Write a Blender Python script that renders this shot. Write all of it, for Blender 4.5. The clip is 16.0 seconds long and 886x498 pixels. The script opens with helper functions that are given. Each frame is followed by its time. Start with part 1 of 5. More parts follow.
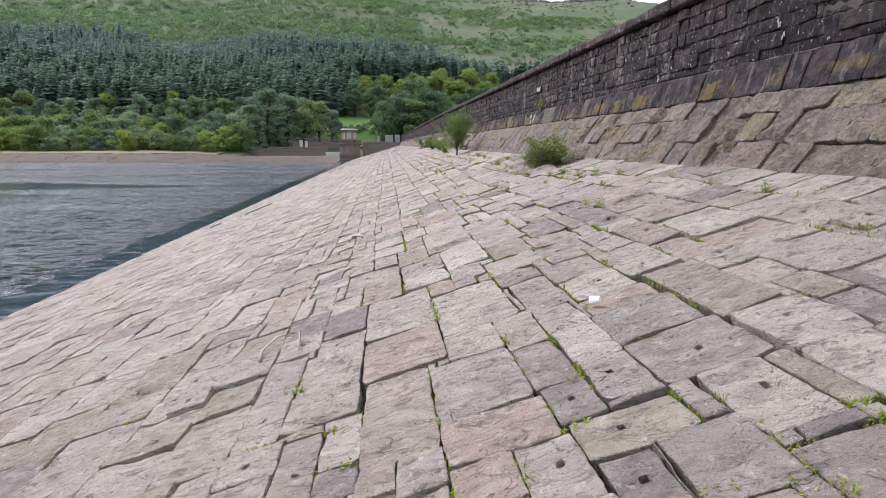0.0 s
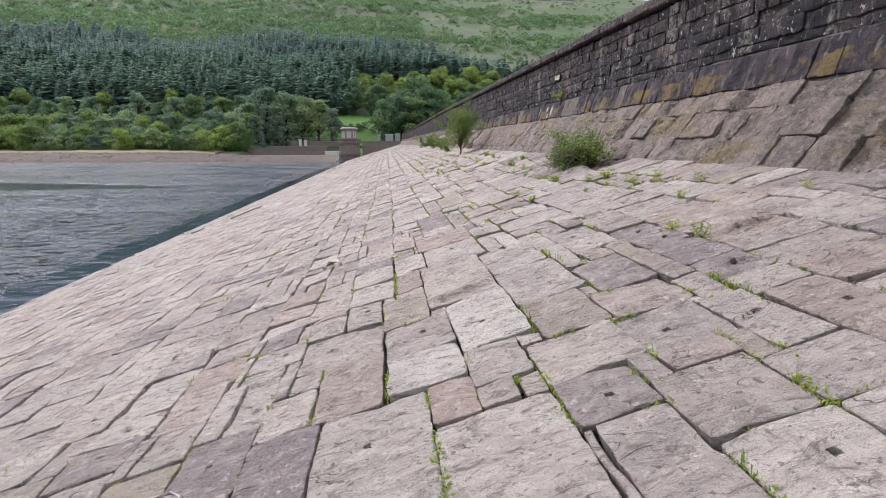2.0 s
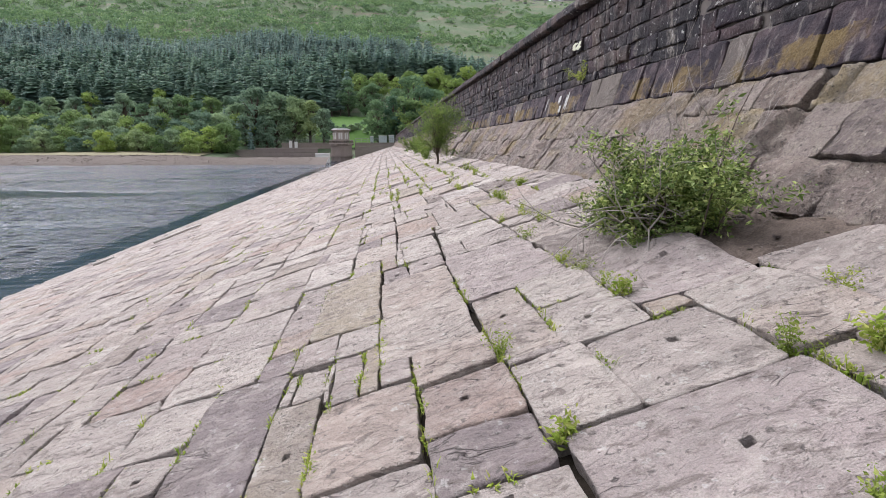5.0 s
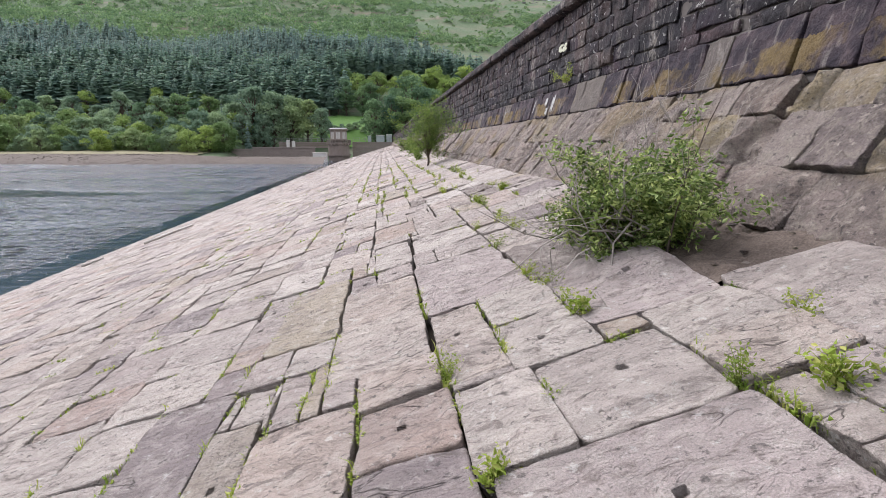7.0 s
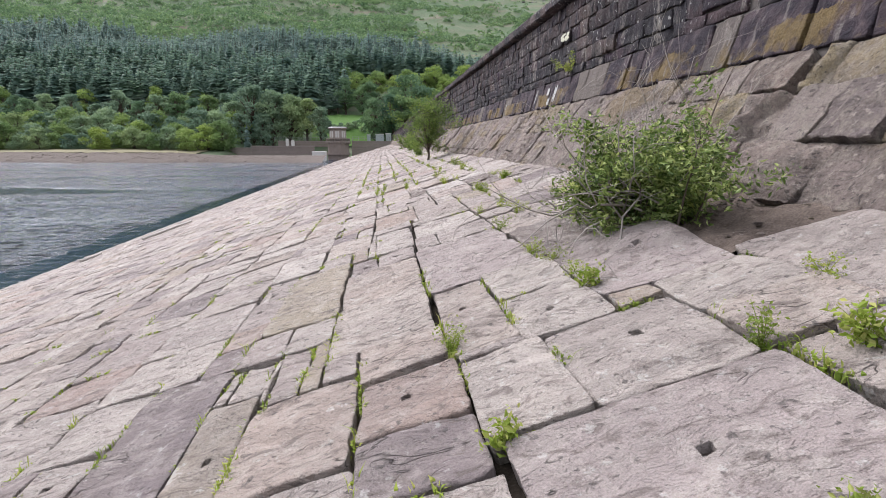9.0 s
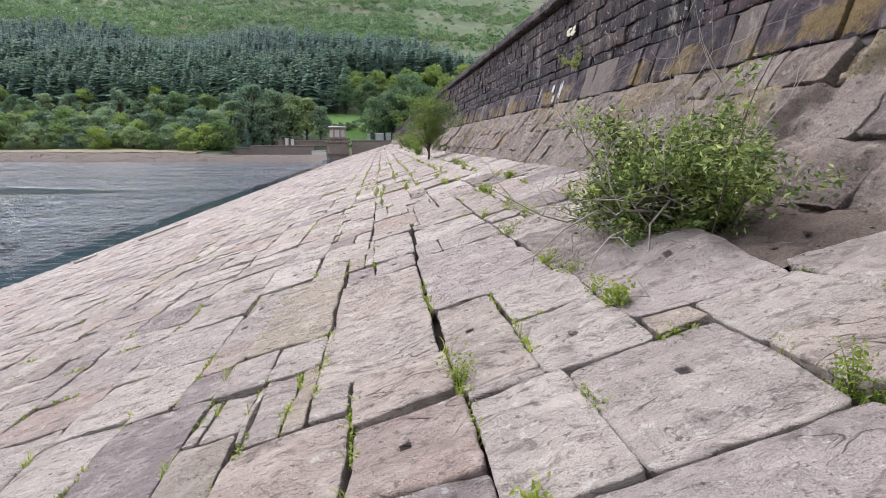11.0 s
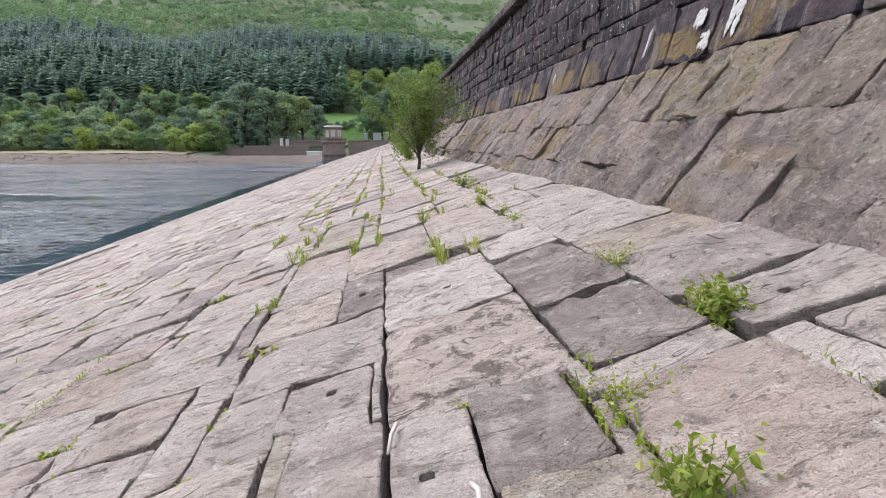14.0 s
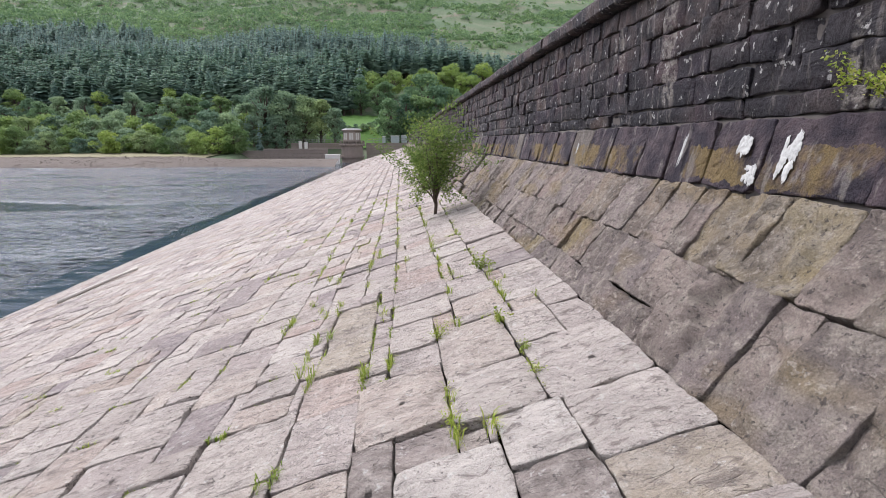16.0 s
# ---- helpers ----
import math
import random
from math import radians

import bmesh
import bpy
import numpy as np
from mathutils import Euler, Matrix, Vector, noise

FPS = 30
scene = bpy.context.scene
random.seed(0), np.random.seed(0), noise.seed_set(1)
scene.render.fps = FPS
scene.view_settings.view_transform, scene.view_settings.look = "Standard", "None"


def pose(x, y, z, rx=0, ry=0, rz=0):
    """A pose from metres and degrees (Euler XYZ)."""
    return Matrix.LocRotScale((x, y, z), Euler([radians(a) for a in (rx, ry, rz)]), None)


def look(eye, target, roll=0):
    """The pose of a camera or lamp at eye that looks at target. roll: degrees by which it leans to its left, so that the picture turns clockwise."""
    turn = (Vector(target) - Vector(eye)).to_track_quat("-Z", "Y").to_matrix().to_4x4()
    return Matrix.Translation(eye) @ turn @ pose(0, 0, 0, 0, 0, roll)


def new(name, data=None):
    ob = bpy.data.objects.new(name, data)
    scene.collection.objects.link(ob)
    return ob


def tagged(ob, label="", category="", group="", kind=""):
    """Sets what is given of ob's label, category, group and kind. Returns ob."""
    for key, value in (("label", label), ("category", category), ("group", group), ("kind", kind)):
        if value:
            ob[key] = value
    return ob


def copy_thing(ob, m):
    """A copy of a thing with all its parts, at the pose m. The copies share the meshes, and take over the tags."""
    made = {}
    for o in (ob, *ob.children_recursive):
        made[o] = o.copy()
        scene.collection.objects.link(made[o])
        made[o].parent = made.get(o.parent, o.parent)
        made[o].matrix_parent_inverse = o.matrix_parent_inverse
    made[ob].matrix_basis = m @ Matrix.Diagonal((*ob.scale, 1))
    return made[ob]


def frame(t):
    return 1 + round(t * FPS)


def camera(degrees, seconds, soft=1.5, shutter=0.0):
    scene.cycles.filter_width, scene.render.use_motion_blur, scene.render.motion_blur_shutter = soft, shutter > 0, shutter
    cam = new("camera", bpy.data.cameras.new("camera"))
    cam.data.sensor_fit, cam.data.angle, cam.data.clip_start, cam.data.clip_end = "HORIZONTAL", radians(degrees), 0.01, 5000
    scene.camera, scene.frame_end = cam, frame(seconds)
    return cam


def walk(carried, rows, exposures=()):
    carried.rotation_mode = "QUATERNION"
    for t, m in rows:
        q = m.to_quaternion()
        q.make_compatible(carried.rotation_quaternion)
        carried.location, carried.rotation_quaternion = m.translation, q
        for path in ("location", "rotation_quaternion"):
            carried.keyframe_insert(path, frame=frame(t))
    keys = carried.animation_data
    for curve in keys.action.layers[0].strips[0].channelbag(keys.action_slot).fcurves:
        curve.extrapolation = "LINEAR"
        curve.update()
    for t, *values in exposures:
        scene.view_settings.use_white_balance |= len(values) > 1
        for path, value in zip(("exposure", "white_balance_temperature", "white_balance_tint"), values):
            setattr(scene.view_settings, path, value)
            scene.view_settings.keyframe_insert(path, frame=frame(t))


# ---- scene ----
# ---------------------------------------------------------------- camera
cam = camera(78.8, 16.0, soft=0.6)
PATH = [
    (0.00, pose(0.000, -0.000, 1.400, 79.06, -0.06, -5.94)),
    (0.50, pose(0.007, 0.319, 1.393, 79.03, -0.07, -5.93)),
    (1.00, pose(0.027, 0.777, 1.374, 79.00, -0.05, -5.91)),
    (1.50, pose(0.087, 1.429, 1.361, 78.98, 0.00, -5.87)),
    (2.00, pose(0.176, 2.249, 1.358, 78.96, -0.01, -5.85)),
    (2.50, pose(0.329, 3.233, 1.361, 78.96, 0.06, -5.87)),
    (3.00, pose(0.551, 4.438, 1.367, 79.02, 0.12, -5.98)),
    (3.50, pose(0.824, 5.833, 1.420, 79.04, 0.16, -6.03)),
    (4.00, pose(1.119, 6.911, 1.453, 79.04, 0.16, -6.01)),
    (4.50, pose(1.367, 7.517, 1.484, 79.07, 0.09, -6.03)),
    (4.70, pose(1.446, 7.639, 1.494, 79.07, 0.07, -6.04)),
    (6.80, pose(1.774, 7.802, 1.576, 79.03, -0.08, -6.21)),
    (7.00, pose(1.782, 7.812, 1.559, 79.02, -0.10, -6.22)),
    (7.50, pose(1.797, 7.823, 1.534, 79.04, -0.17, -6.21)),
    (8.00, pose(1.796, 7.832, 1.425, 78.99, -0.12, -6.23)),
    (8.50, pose(1.786, 7.850, 1.413, 78.97, -0.15, -6.26)),
    (9.00, pose(1.763, 7.867, 1.415, 78.97, -0.18, -6.29)),
    (9.20, pose(1.758, 7.871, 1.414, 78.96, -0.17, -6.29)),
    (11.30, pose(1.791, 8.375, 1.410, 78.88, -0.10, -6.30)),
    (11.50, pose(1.823, 8.619, 1.390, 78.87, -0.09, -6.30)),
    (12.00, pose(1.895, 9.215, 1.392, 78.85, -0.02, -6.30)),
    (12.50, pose(2.001, 10.077, 1.411, 78.83, 0.04, -6.30)),
    (13.00, pose(2.134, 11.257, 1.397, 78.87, -0.04, -6.30)),
    (13.50, pose(2.297, 12.554, 1.443, 78.88, 0.01, -6.29)),
    (14.00, pose(2.399, 13.287, 1.456, 78.85, 0.06, -6.31)),
    (14.50, pose(2.448, 13.569, 1.478, 78.88, -0.01, -6.32)),
    (15.00, pose(2.460, 13.661, 1.643, 78.81, 0.05, -6.33)),
    (15.50, pose(2.477, 13.725, 2.094, 78.81, 0.09, -6.33)),
    (15.70, pose(2.470, 13.730, 2.195, 78.81, 0.10, -6.28)),
    (15.85, pose(2.460, 13.733, 2.250, 78.81, 0.12, -5.65)),
    (16.00, pose(2.456, 13.735, 2.281, 78.82, 0.14, -4.45)),
]
walk(cam, PATH, exposures=[(0.0, 1.26, 6030, 15), (3.0, 1.30, 6030, 15), (6.0, 1.48, 6030, 15), (14.5, 1.48, 6030, 15), (16.0, 1.50, 5990, 15)])

# ---------------------------------------------------------------- sky and sun, a bright overcast
SUN_EL, SUN_AZ = 50.0, 318.0
world = bpy.data.worlds.new("overcast_sky")
scene.world = world
world.use_nodes = True
wn, wl = world.node_tree.nodes, world.node_tree.links
sky = wn.new("ShaderNodeTexSky")
sky.sky_type, sky.sun_disc = "NISHITA", False
sky.sun_elevation, sky.sun_rotation = radians(SUN_EL), radians(SUN_AZ)
sky.air_density, sky.dust_density = 1.0, 3.0
cloud = wn.new("ShaderNodeTexNoise")
cloud.inputs["Scale"].default_value, cloud.inputs["Detail"].default_value = 3.0, 5.0
ramp = wn.new("ShaderNodeValToRGB")
ramp.color_ramp.elements[0].position, ramp.color_ramp.elements[0].color = 0.3, (5.2, 5.4, 5.7, 1)
ramp.color_ramp.elements[1].position, ramp.color_ramp.elements[1].color = 0.7, (8.6, 8.7, 8.8, 1)
mixw = wn.new("ShaderNodeMix")
mixw.data_type = "RGBA"
mixw.inputs["Factor"].default_value = 0.80
wl.new(cloud.outputs["Fac"], ramp.inputs["Fac"])
wl.new(sky.outputs[0], mixw.inputs["A"])
wl.new(ramp.outputs["Color"], mixw.inputs["B"])
wl.new(mixw.outputs["Result"], wn["Background"].inputs["Color"])
wn["Background"].inputs["Strength"].default_value = 0.078
sun_data = bpy.data.lights.new("sun", "SUN")
sun_data.energy, sun_data.angle, sun_data.color = 1.9, radians(45), (1.0, 0.97, 0.92)
sun = new("sun", sun_data)
_a, _e = radians(SUN_AZ), radians(SUN_EL)
sun.matrix_world = look((math.sin(_a) * math.cos(_e) * 60, math.cos(_a) * math.cos(_e) * 60, math.sin(_e) * 60), (0, 0, 0))


# ---------------------------------------------------------------- materials
class Nodes:
    """A small builder for node materials."""

    def __init__(self, name, rough=0.85, spec=0.3):
        self.m = bpy.data.materials.new(name)
        self.m.use_nodes = True
        self.n, self.l = self.m.node_tree.nodes, self.m.node_tree.links
        self.b = self.n["Principled BSDF"]
        self.b.inputs["Roughness"].default_value = rough
        self.b.inputs["Specular IOR Level"].default_value = spec
        self.pos = self.n.new("ShaderNodeNewGeometry").outputs["Position"]

    def put(self, socket, value):
        if hasattr(value, "is_output"):
            self.l.new(value, socket)
        else:
            socket.default_value = value

    def scaled(self, sx, sy, sz, shift=None):
        m = self.n.new("ShaderNodeMapping")
        m.inputs["Scale"].default_value = (sx, sy, sz)
        self.l.new(self.pos, m.inputs["Vector"])
        if shift is not None:
            v = self.n.new("ShaderNodeCombineXYZ")
            for i in range(3):
                self.l.new(shift, v.inputs[i])
            sc = self.n.new("ShaderNodeVectorMath")
            sc.operation = "SCALE"
            sc.inputs["Scale"].default_value = 37.0
            self.l.new(v.outputs[0], sc.inputs[0])
            self.l.new(sc.outputs[0], m.inputs["Location"])
        return m.outputs[0]

    def noise(self, scale, detail=4.0, rough=0.55, vec=None, distortion=0.0):
        t = self.n.new("ShaderNodeTexNoise")
        t.inputs["Scale"].default_value, t.inputs["Detail"].default_value = scale, detail
        t.inputs["Roughness"].default_value, t.inputs["Distortion"].default_value = rough, distortion
        self.l.new(vec if vec is not None else self.pos, t.inputs["Vector"])
        return t.outputs["Fac"]

    def cells(self, scale, vec=None):
        t = self.n.new("ShaderNodeTexVoronoi")
        t.inputs["Scale"].default_value = scale
        self.l.new(vec if vec is not None else self.pos, t.inputs["Vector"])
        return t.outputs["Distance"]

    def ramp(self, fac, *stops):
        r = self.n.new("ShaderNodeValToRGB")
        e = r.color_ramp.elements
        while len(e) < len(stops):
            e.new(0.5)
        for el, (p, c) in zip(e, stops):
            el.position = p
            el.color = (*c, 1) if isinstance(c, tuple) else (c, c, c, 1)
        self.put(r.inputs["Fac"], fac)
        return r.outputs["Color"]

    def mix(self, fac, a, b, mode="MIX"):
        x = self.n.new("ShaderNodeMix")
        x.data_type, x.blend_type = "RGBA", mode
        for s, v in ((x.inputs["Factor"], fac), (x.inputs["A"], a), (x.inputs["B"], b)):
            self.put(s, (*v, 1) if isinstance(v, tuple) and len(v) == 3 else v)
        return x.outputs["Result"]

    def math(self, op, a, b=0.0):
        x = self.n.new("ShaderNodeMath")
        x.operation = op
        self.put(x.inputs[0], a)
        self.put(x.inputs[1], b)
        return x.outputs[0]

    def random(self, island):
        if island:
            return self.n.new("ShaderNodeNewGeometry").outputs["Random Per Island"]
        return self.n.new("ShaderNodeObjectInfo").outputs["Random"]

    def axis(self, i):
        s = self.n.new("ShaderNodeSeparateXYZ")
        self.l.new(self.pos, s.inputs[0])
        return s.outputs[i]

    def bump(self, height, strength=0.5, dist=0.01, after=None):
        b = self.n.new("ShaderNodeBump")
        b.inputs["Strength"].default_value, b.inputs["Distance"].default_value = strength, dist
        self.put(b.inputs["Height"], height)
        if after is not None:
            self.l.new(after, b.inputs["Normal"])
        return b.outputs[0]

    def done(self, color=None, normal=None, rough=None):
        if color is not None:
            self.put(self.b.inputs["Base Color"], (*color, 1) if isinstance(color, tuple) and len(color) == 3 else color)
        if normal is not None:
            self.l.new(normal, self.b.inputs["Normal"])
        if rough is not None:
            self.put(self.b.inputs["Roughness"], rough)
        return self.m


def pitching_stone(name, island, tint=None, blotched=False):
    """Weathered grey-mauve gritstone, each stone of its own tint."""
    k = Nodes(name, 0.9, 0.22)
    r = k.random(island)
    vec = k.scaled(1, 1, 1, r)
    if tint is None:
        tint = k.ramp(r, (0.0, (0.345, 0.292, 0.258)), (0.2, (0.440, 0.388, 0.345)), (0.4, (0.335, 0.280, 0.256)), (0.58, (0.465, 0.412, 0.368)),
                      (0.72, (0.400, 0.335, 0.287)), (0.80, (0.350, 0.262, 0.226)), (0.86, (0.335, 0.284, 0.220)), (0.92, (0.262, 0.215, 0.205)), (1.0, (0.215, 0.178, 0.176)))
    big = k.noise(1.6, 4, 0.6, vec)
    c = k.mix(k.ramp(big, (0.40, 0.0), (0.66, 0.5)), tint, (0.250, 0.212, 0.195))
    mid = k.noise(7.0, 6, 0.7, vec, 0.6)
    c = k.mix(k.ramp(mid, (0.46, 0.0), (0.64, 0.38)), c, (0.540, 0.485, 0.432))
    streak = k.noise(1.0, 5, 0.7, k.scaled(6, 16, 16, r), 0.9)
    c = k.mix(k.ramp(streak, (0.53, 0.0), (0.64, 0.75)), c, (0.160, 0.130, 0.116))
    stain = k.noise(3.4, 5, 0.7, vec, 0.8)
    c = k.mix(k.ramp(stain, (0.60, 0.0), (0.68, 0.45)), c, (0.155, 0.128, 0.118))
    if blotched:
        c = k.mix(k.ramp(k.noise(8, 6, 0.75, vec, 0.5), (0.52, 0.0), (0.58, 0.8)), c, (0.085, 0.066, 0.056))
    grain = k.noise(190, 3, 0.7)
    c = k.mix(0.5, c, k.ramp(grain, (0.3, (0.6, 0.59, 0.58)), (0.7, (1.28, 1.27, 1.26))), "MULTIPLY")
    fleck = k.noise(60, 4, 0.7, vec)
    c = k.mix(k.ramp(fleck, (0.58, 0.0), (0.70, 0.5)), c, (0.15, 0.128, 0.118))
    line = k.noise(1.0, 2, 0.5, k.scaled(2.2, 8, 8, r), 0.4)
    crack = k.math("MULTIPLY", k.ramp(line, (0.490, 0.0), (0.5, 1.0), (0.510, 0.0)), k.ramp(k.noise(3.2, 2, 0.5, vec), (0.58, 0.0), (0.63, 1.0)))
    c = k.mix(k.math("MULTIPLY", crack, 0.8), c, (0.060, 0.050, 0.046))
    spot = k.noise(26, 3, 0.6, vec)
    c = k.mix(k.ramp(spot, (0.63, 0.0), (0.69, 0.75)), c, (0.10, 0.087, 0.082))
    lich = k.noise(15, 4, 0.65, k.scaled(1, 1, 1.7, r))
    c = k.mix(k.ramp(lich, (0.62, 0.0), (0.67, 0.4)), c, (0.58, 0.56, 0.52))
    ridge = k.noise(1.0, 6, 0.7, k.scaled(4, 11, 11, r), 1.0)
    n = k.bump(ridge, 1.0, 0.045)
    n = k.bump(k.ramp(k.noise(1.0, 4, 0.6, k.scaled(3, 9, 9, r), 0.7), (0.47, 0.0), (0.50, 0.6), (0.60, 0.6), (0.62, 1.0)), 1.0, 0.012, n)
    n = k.bump(k.noise(24, 6, 0.78, vec), 1.0, 0.022, n)
    n = k.bump(k.ramp(k.noise(34, 2, 0.5, vec), (0.62, 1.0), (0.72, 0.0)), 0.6, 0.010, n)
    n = k.bump(k.math("SUBTRACT", 1.0, crack), 1.0, 0.012, n)
    n = k.bump(grain, 0.4, 0.003, n)
    return k.done(c, n)


def wall_stone(name, island):
    """Soot-black, purple and brown walling with pale runs of lime."""
    k = Nodes(name, 0.8, 0.3)
    r = k.random(island)
    vec = k.scaled(1, 1, 1, r)
    tint = k.ramp(r, (0.0, (0.016, 0.011, 0.020)), (0.22, (0.036, 0.019, 0.031)), (0.40, (0.016, 0.011, 0.020)), (0.55, (0.064, 0.037, 0.042)),
                  (0.70, (0.035, 0.024, 0.030)), (0.86, (0.112, 0.078, 0.064)), (1.0, (0.022, 0.016, 0.025)))
    c = k.mix(k.ramp(k.noise(4.5, 5, 0.65, vec), (0.50, 0.0), (0.64, 0.55)), tint, (0.080, 0.049, 0.052))
    c = k.mix(k.ramp(k.noise(1.3, 4, 0.6), (0.48, 0.9), (0.60, 0.0)), c, (0.012, 0.010, 0.015))
    high = k.ramp(k.math("MULTIPLY", k.axis(2), 0.25), (0.69, 0.0), (0.80, 1.0))
    c = k.mix(k.math("MULTIPLY", high, k.ramp(k.noise(3.0, 4, 0.6, vec), (0.44, 0.0), (0.60, 0.45))), c, (0.12, 0.080, 0.070))
    run = k.noise(1.0, 4, 0.65, k.scaled(16, 16, 2.2))
    c = k.mix(k.ramp(run, (0.57, 0.0), (0.66, 0.5)), c, (0.19, 0.162, 0.150))
    big_run = k.noise(1.0, 3, 0.6, k.scaled(2.2, 2.2, 0.5))
    c = k.mix(k.math("MULTIPLY", k.ramp(big_run, (0.60, 0.0), (0.66, 1.0)), k.ramp(k.noise(14, 4, 0.7), (0.42, 0.0), (0.56, 0.7))), c, (0.26, 0.23, 0.20))
    c = k.mix(k.ramp(k.noise(16, 3, 0.6, vec), (0.635, 0.0), (0.675, 0.8)), c, (0.42, 0.40, 0.38))
    g = k.noise(60, 4, 0.75)
    c = k.mix(0.85, c, k.ramp(g, (0.3, (0.45, 0.45, 0.45)), (0.7, (1.5, 1.5, 1.5))), "MULTIPLY")
    n = k.bump(k.noise(5, 6, 0.7, vec, 0.8), 1.0, 0.10)
    n = k.bump(k.noise(22, 5, 0.75, vec), 1.0, 0.035, n)
    return k.done(c, n)


def band_stone(name):
    """The battered bottom course: dark above, ochre algae along its foot."""
    k = Nodes(name, 0.85, 0.3)
    r = k.random(False)
    vec = k.scaled(1, 1, 1, r)
    dark = k.mix(k.ramp(k.noise(5, 5, 0.6, vec), (0.42, 0.0), (0.62, 0.9)), (0.020, 0.014, 0.022), (0.078, 0.054, 0.060))
    pale = k.mix(k.noise(6, 4, 0.6, vec), (0.105, 0.086, 0.075), (0.165, 0.139, 0.120))
    c = k.mix(k.ramp(r, (0.82, 0.0), (0.86, 1.0)), dark, pale)
    h = k.math("ADD", k.axis(2), k.math("MULTIPLY", k.math("SUBTRACT", k.noise(6, 5, 0.7), 0.5), 0.2))
    foot = k.math("MULTIPLY", k.math("LESS_THAN", h, 2.25), k.math("GREATER_THAN", h, 2.03))
    ochre = k.mix(k.noise(12, 4, 0.6), (0.130, 0.086, 0.026), (0.220, 0.155, 0.060))
    keep = k.math("MULTIPLY", foot, k.ramp(k.noise(1.3, 5, 0.7), (0.48, 0.0), (0.58, 0.8)))
    c = k.mix(keep, c, ochre)
    run = k.noise(1.0, 4, 0.6, k.scaled(11, 11, 1.1))
    c = k.mix(k.ramp(run, (0.59, 0.0), (0.66, 0.45)), c, (0.26, 0.23, 0.205))
    g = k.noise(75, 4, 0.7)
    c = k.mix(0.75, c, k.ramp(g, (0.3, (0.6, 0.6, 0.6)), (0.7, (1.3, 1.3, 1.3))), "MULTIPLY")
    n = k.bump(k.noise(6, 6, 0.7, vec, 0.7), 1.0, 0.07)
    n = k.bump(k.noise(28, 5, 0.75, vec), 1.0, 0.025, n)
    return k.done(c, n)


def apron_stone(name, island):
    """Brown and mauve gritstone of the steep courses below the wall, with ochre patches."""
    k = Nodes(name, 0.88, 0.25)
    r = k.random(island)
    vec = k.scaled(1, 1, 1, r)
    tint = k.ramp(r, (0.0, (0.240, 0.186, 0.167)), (0.2, (0.302, 0.248, 0.219)), (0.4, (0.212, 0.170, 0.159)), (0.58, (0.310, 0.246, 0.211)),
                  (0.75, (0.262, 0.194, 0.170)), (0.90, (0.305, 0.248, 0.150)), (1.0, (0.215, 0.174, 0.162)))
    c = k.mix(k.ramp(k.noise(2.2, 4, 0.6, vec), (0.42, 0.0), (0.60, 0.75)), tint, (0.126, 0.101, 0.090))
    c = k.mix(k.ramp(k.noise(10, 5, 0.65, vec), (0.47, 0.0), (0.62, 0.65)), c, (0.330, 0.283, 0.235))
    c = k.mix(k.ramp(k.noise(0.8, 3, 0.5, k.scaled(1, 1, 3)), (0.57, 0.0), (0.65, 0.5)), c, (0.236, 0.172, 0.077))
    c = k.mix(k.ramp(k.noise(3.5, 5, 0.7), (0.57, 0.0), (0.66, 0.5)), c, (0.090, 0.074, 0.068))
    line = k.noise(1.0, 2, 0.5, k.scaled(5, 2.2, 5, r), 0.4)
    crack = k.math("MULTIPLY", k.ramp(line, (0.487, 0.0), (0.5, 1.0), (0.513, 0.0)), k.ramp(k.noise(2.8, 2, 0.5, vec), (0.53, 0.0), (0.58, 1.0)))
    c = k.mix(k.math("MULTIPLY", crack, 0.45), c, (0.060, 0.050, 0.047))
    c = k.mix(k.ramp(k.noise(30, 3, 0.6, vec), (0.60, 0.0), (0.67, 0.7)), c, (0.062, 0.052, 0.050))
    c = k.mix(k.ramp(k.noise(19, 4, 0.65, k.scaled(1, 1, 1.4, r)), (0.58, 0.0), (0.66, 0.6)), c, (0.445, 0.383, 0.324))
    g = k.noise(85, 4, 0.75)
    c = k.mix(0.8, c, k.ramp(g, (0.3, (0.55, 0.55, 0.55)), (0.7, (1.3, 1.3, 1.3))), "MULTIPLY")
    n = k.bump(k.noise(1.0, 6, 0.65, k.scaled(9, 5, 9, r), 1.0), 1.0, 0.10)
    n = k.bump(k.noise(22, 6, 0.75, vec), 1.0, 0.045, n)
    n = k.bump(k.math("SUBTRACT", 1.0, crack), 0.6, 0.008, n)
    n = k.bump(g, 0.6, 0.004, n)
    return k.done(c, n)


def soil(name, c0, c1):
    k = Nodes(name, 0.95, 0.1)
    c = k.mix(k.noise(14, 5, 0.7), c0, c1)
    c = k.mix(0.8, c, k.ramp(k.noise(90, 3, 0.7), (0.3, (0.5, 0.5, 0.5)), (0.7, (1.4, 1.4, 1.4))), "MULTIPLY")
    return k.done(c, k.bump(k.noise(40, 5, 0.7), 0.8, 0.02))


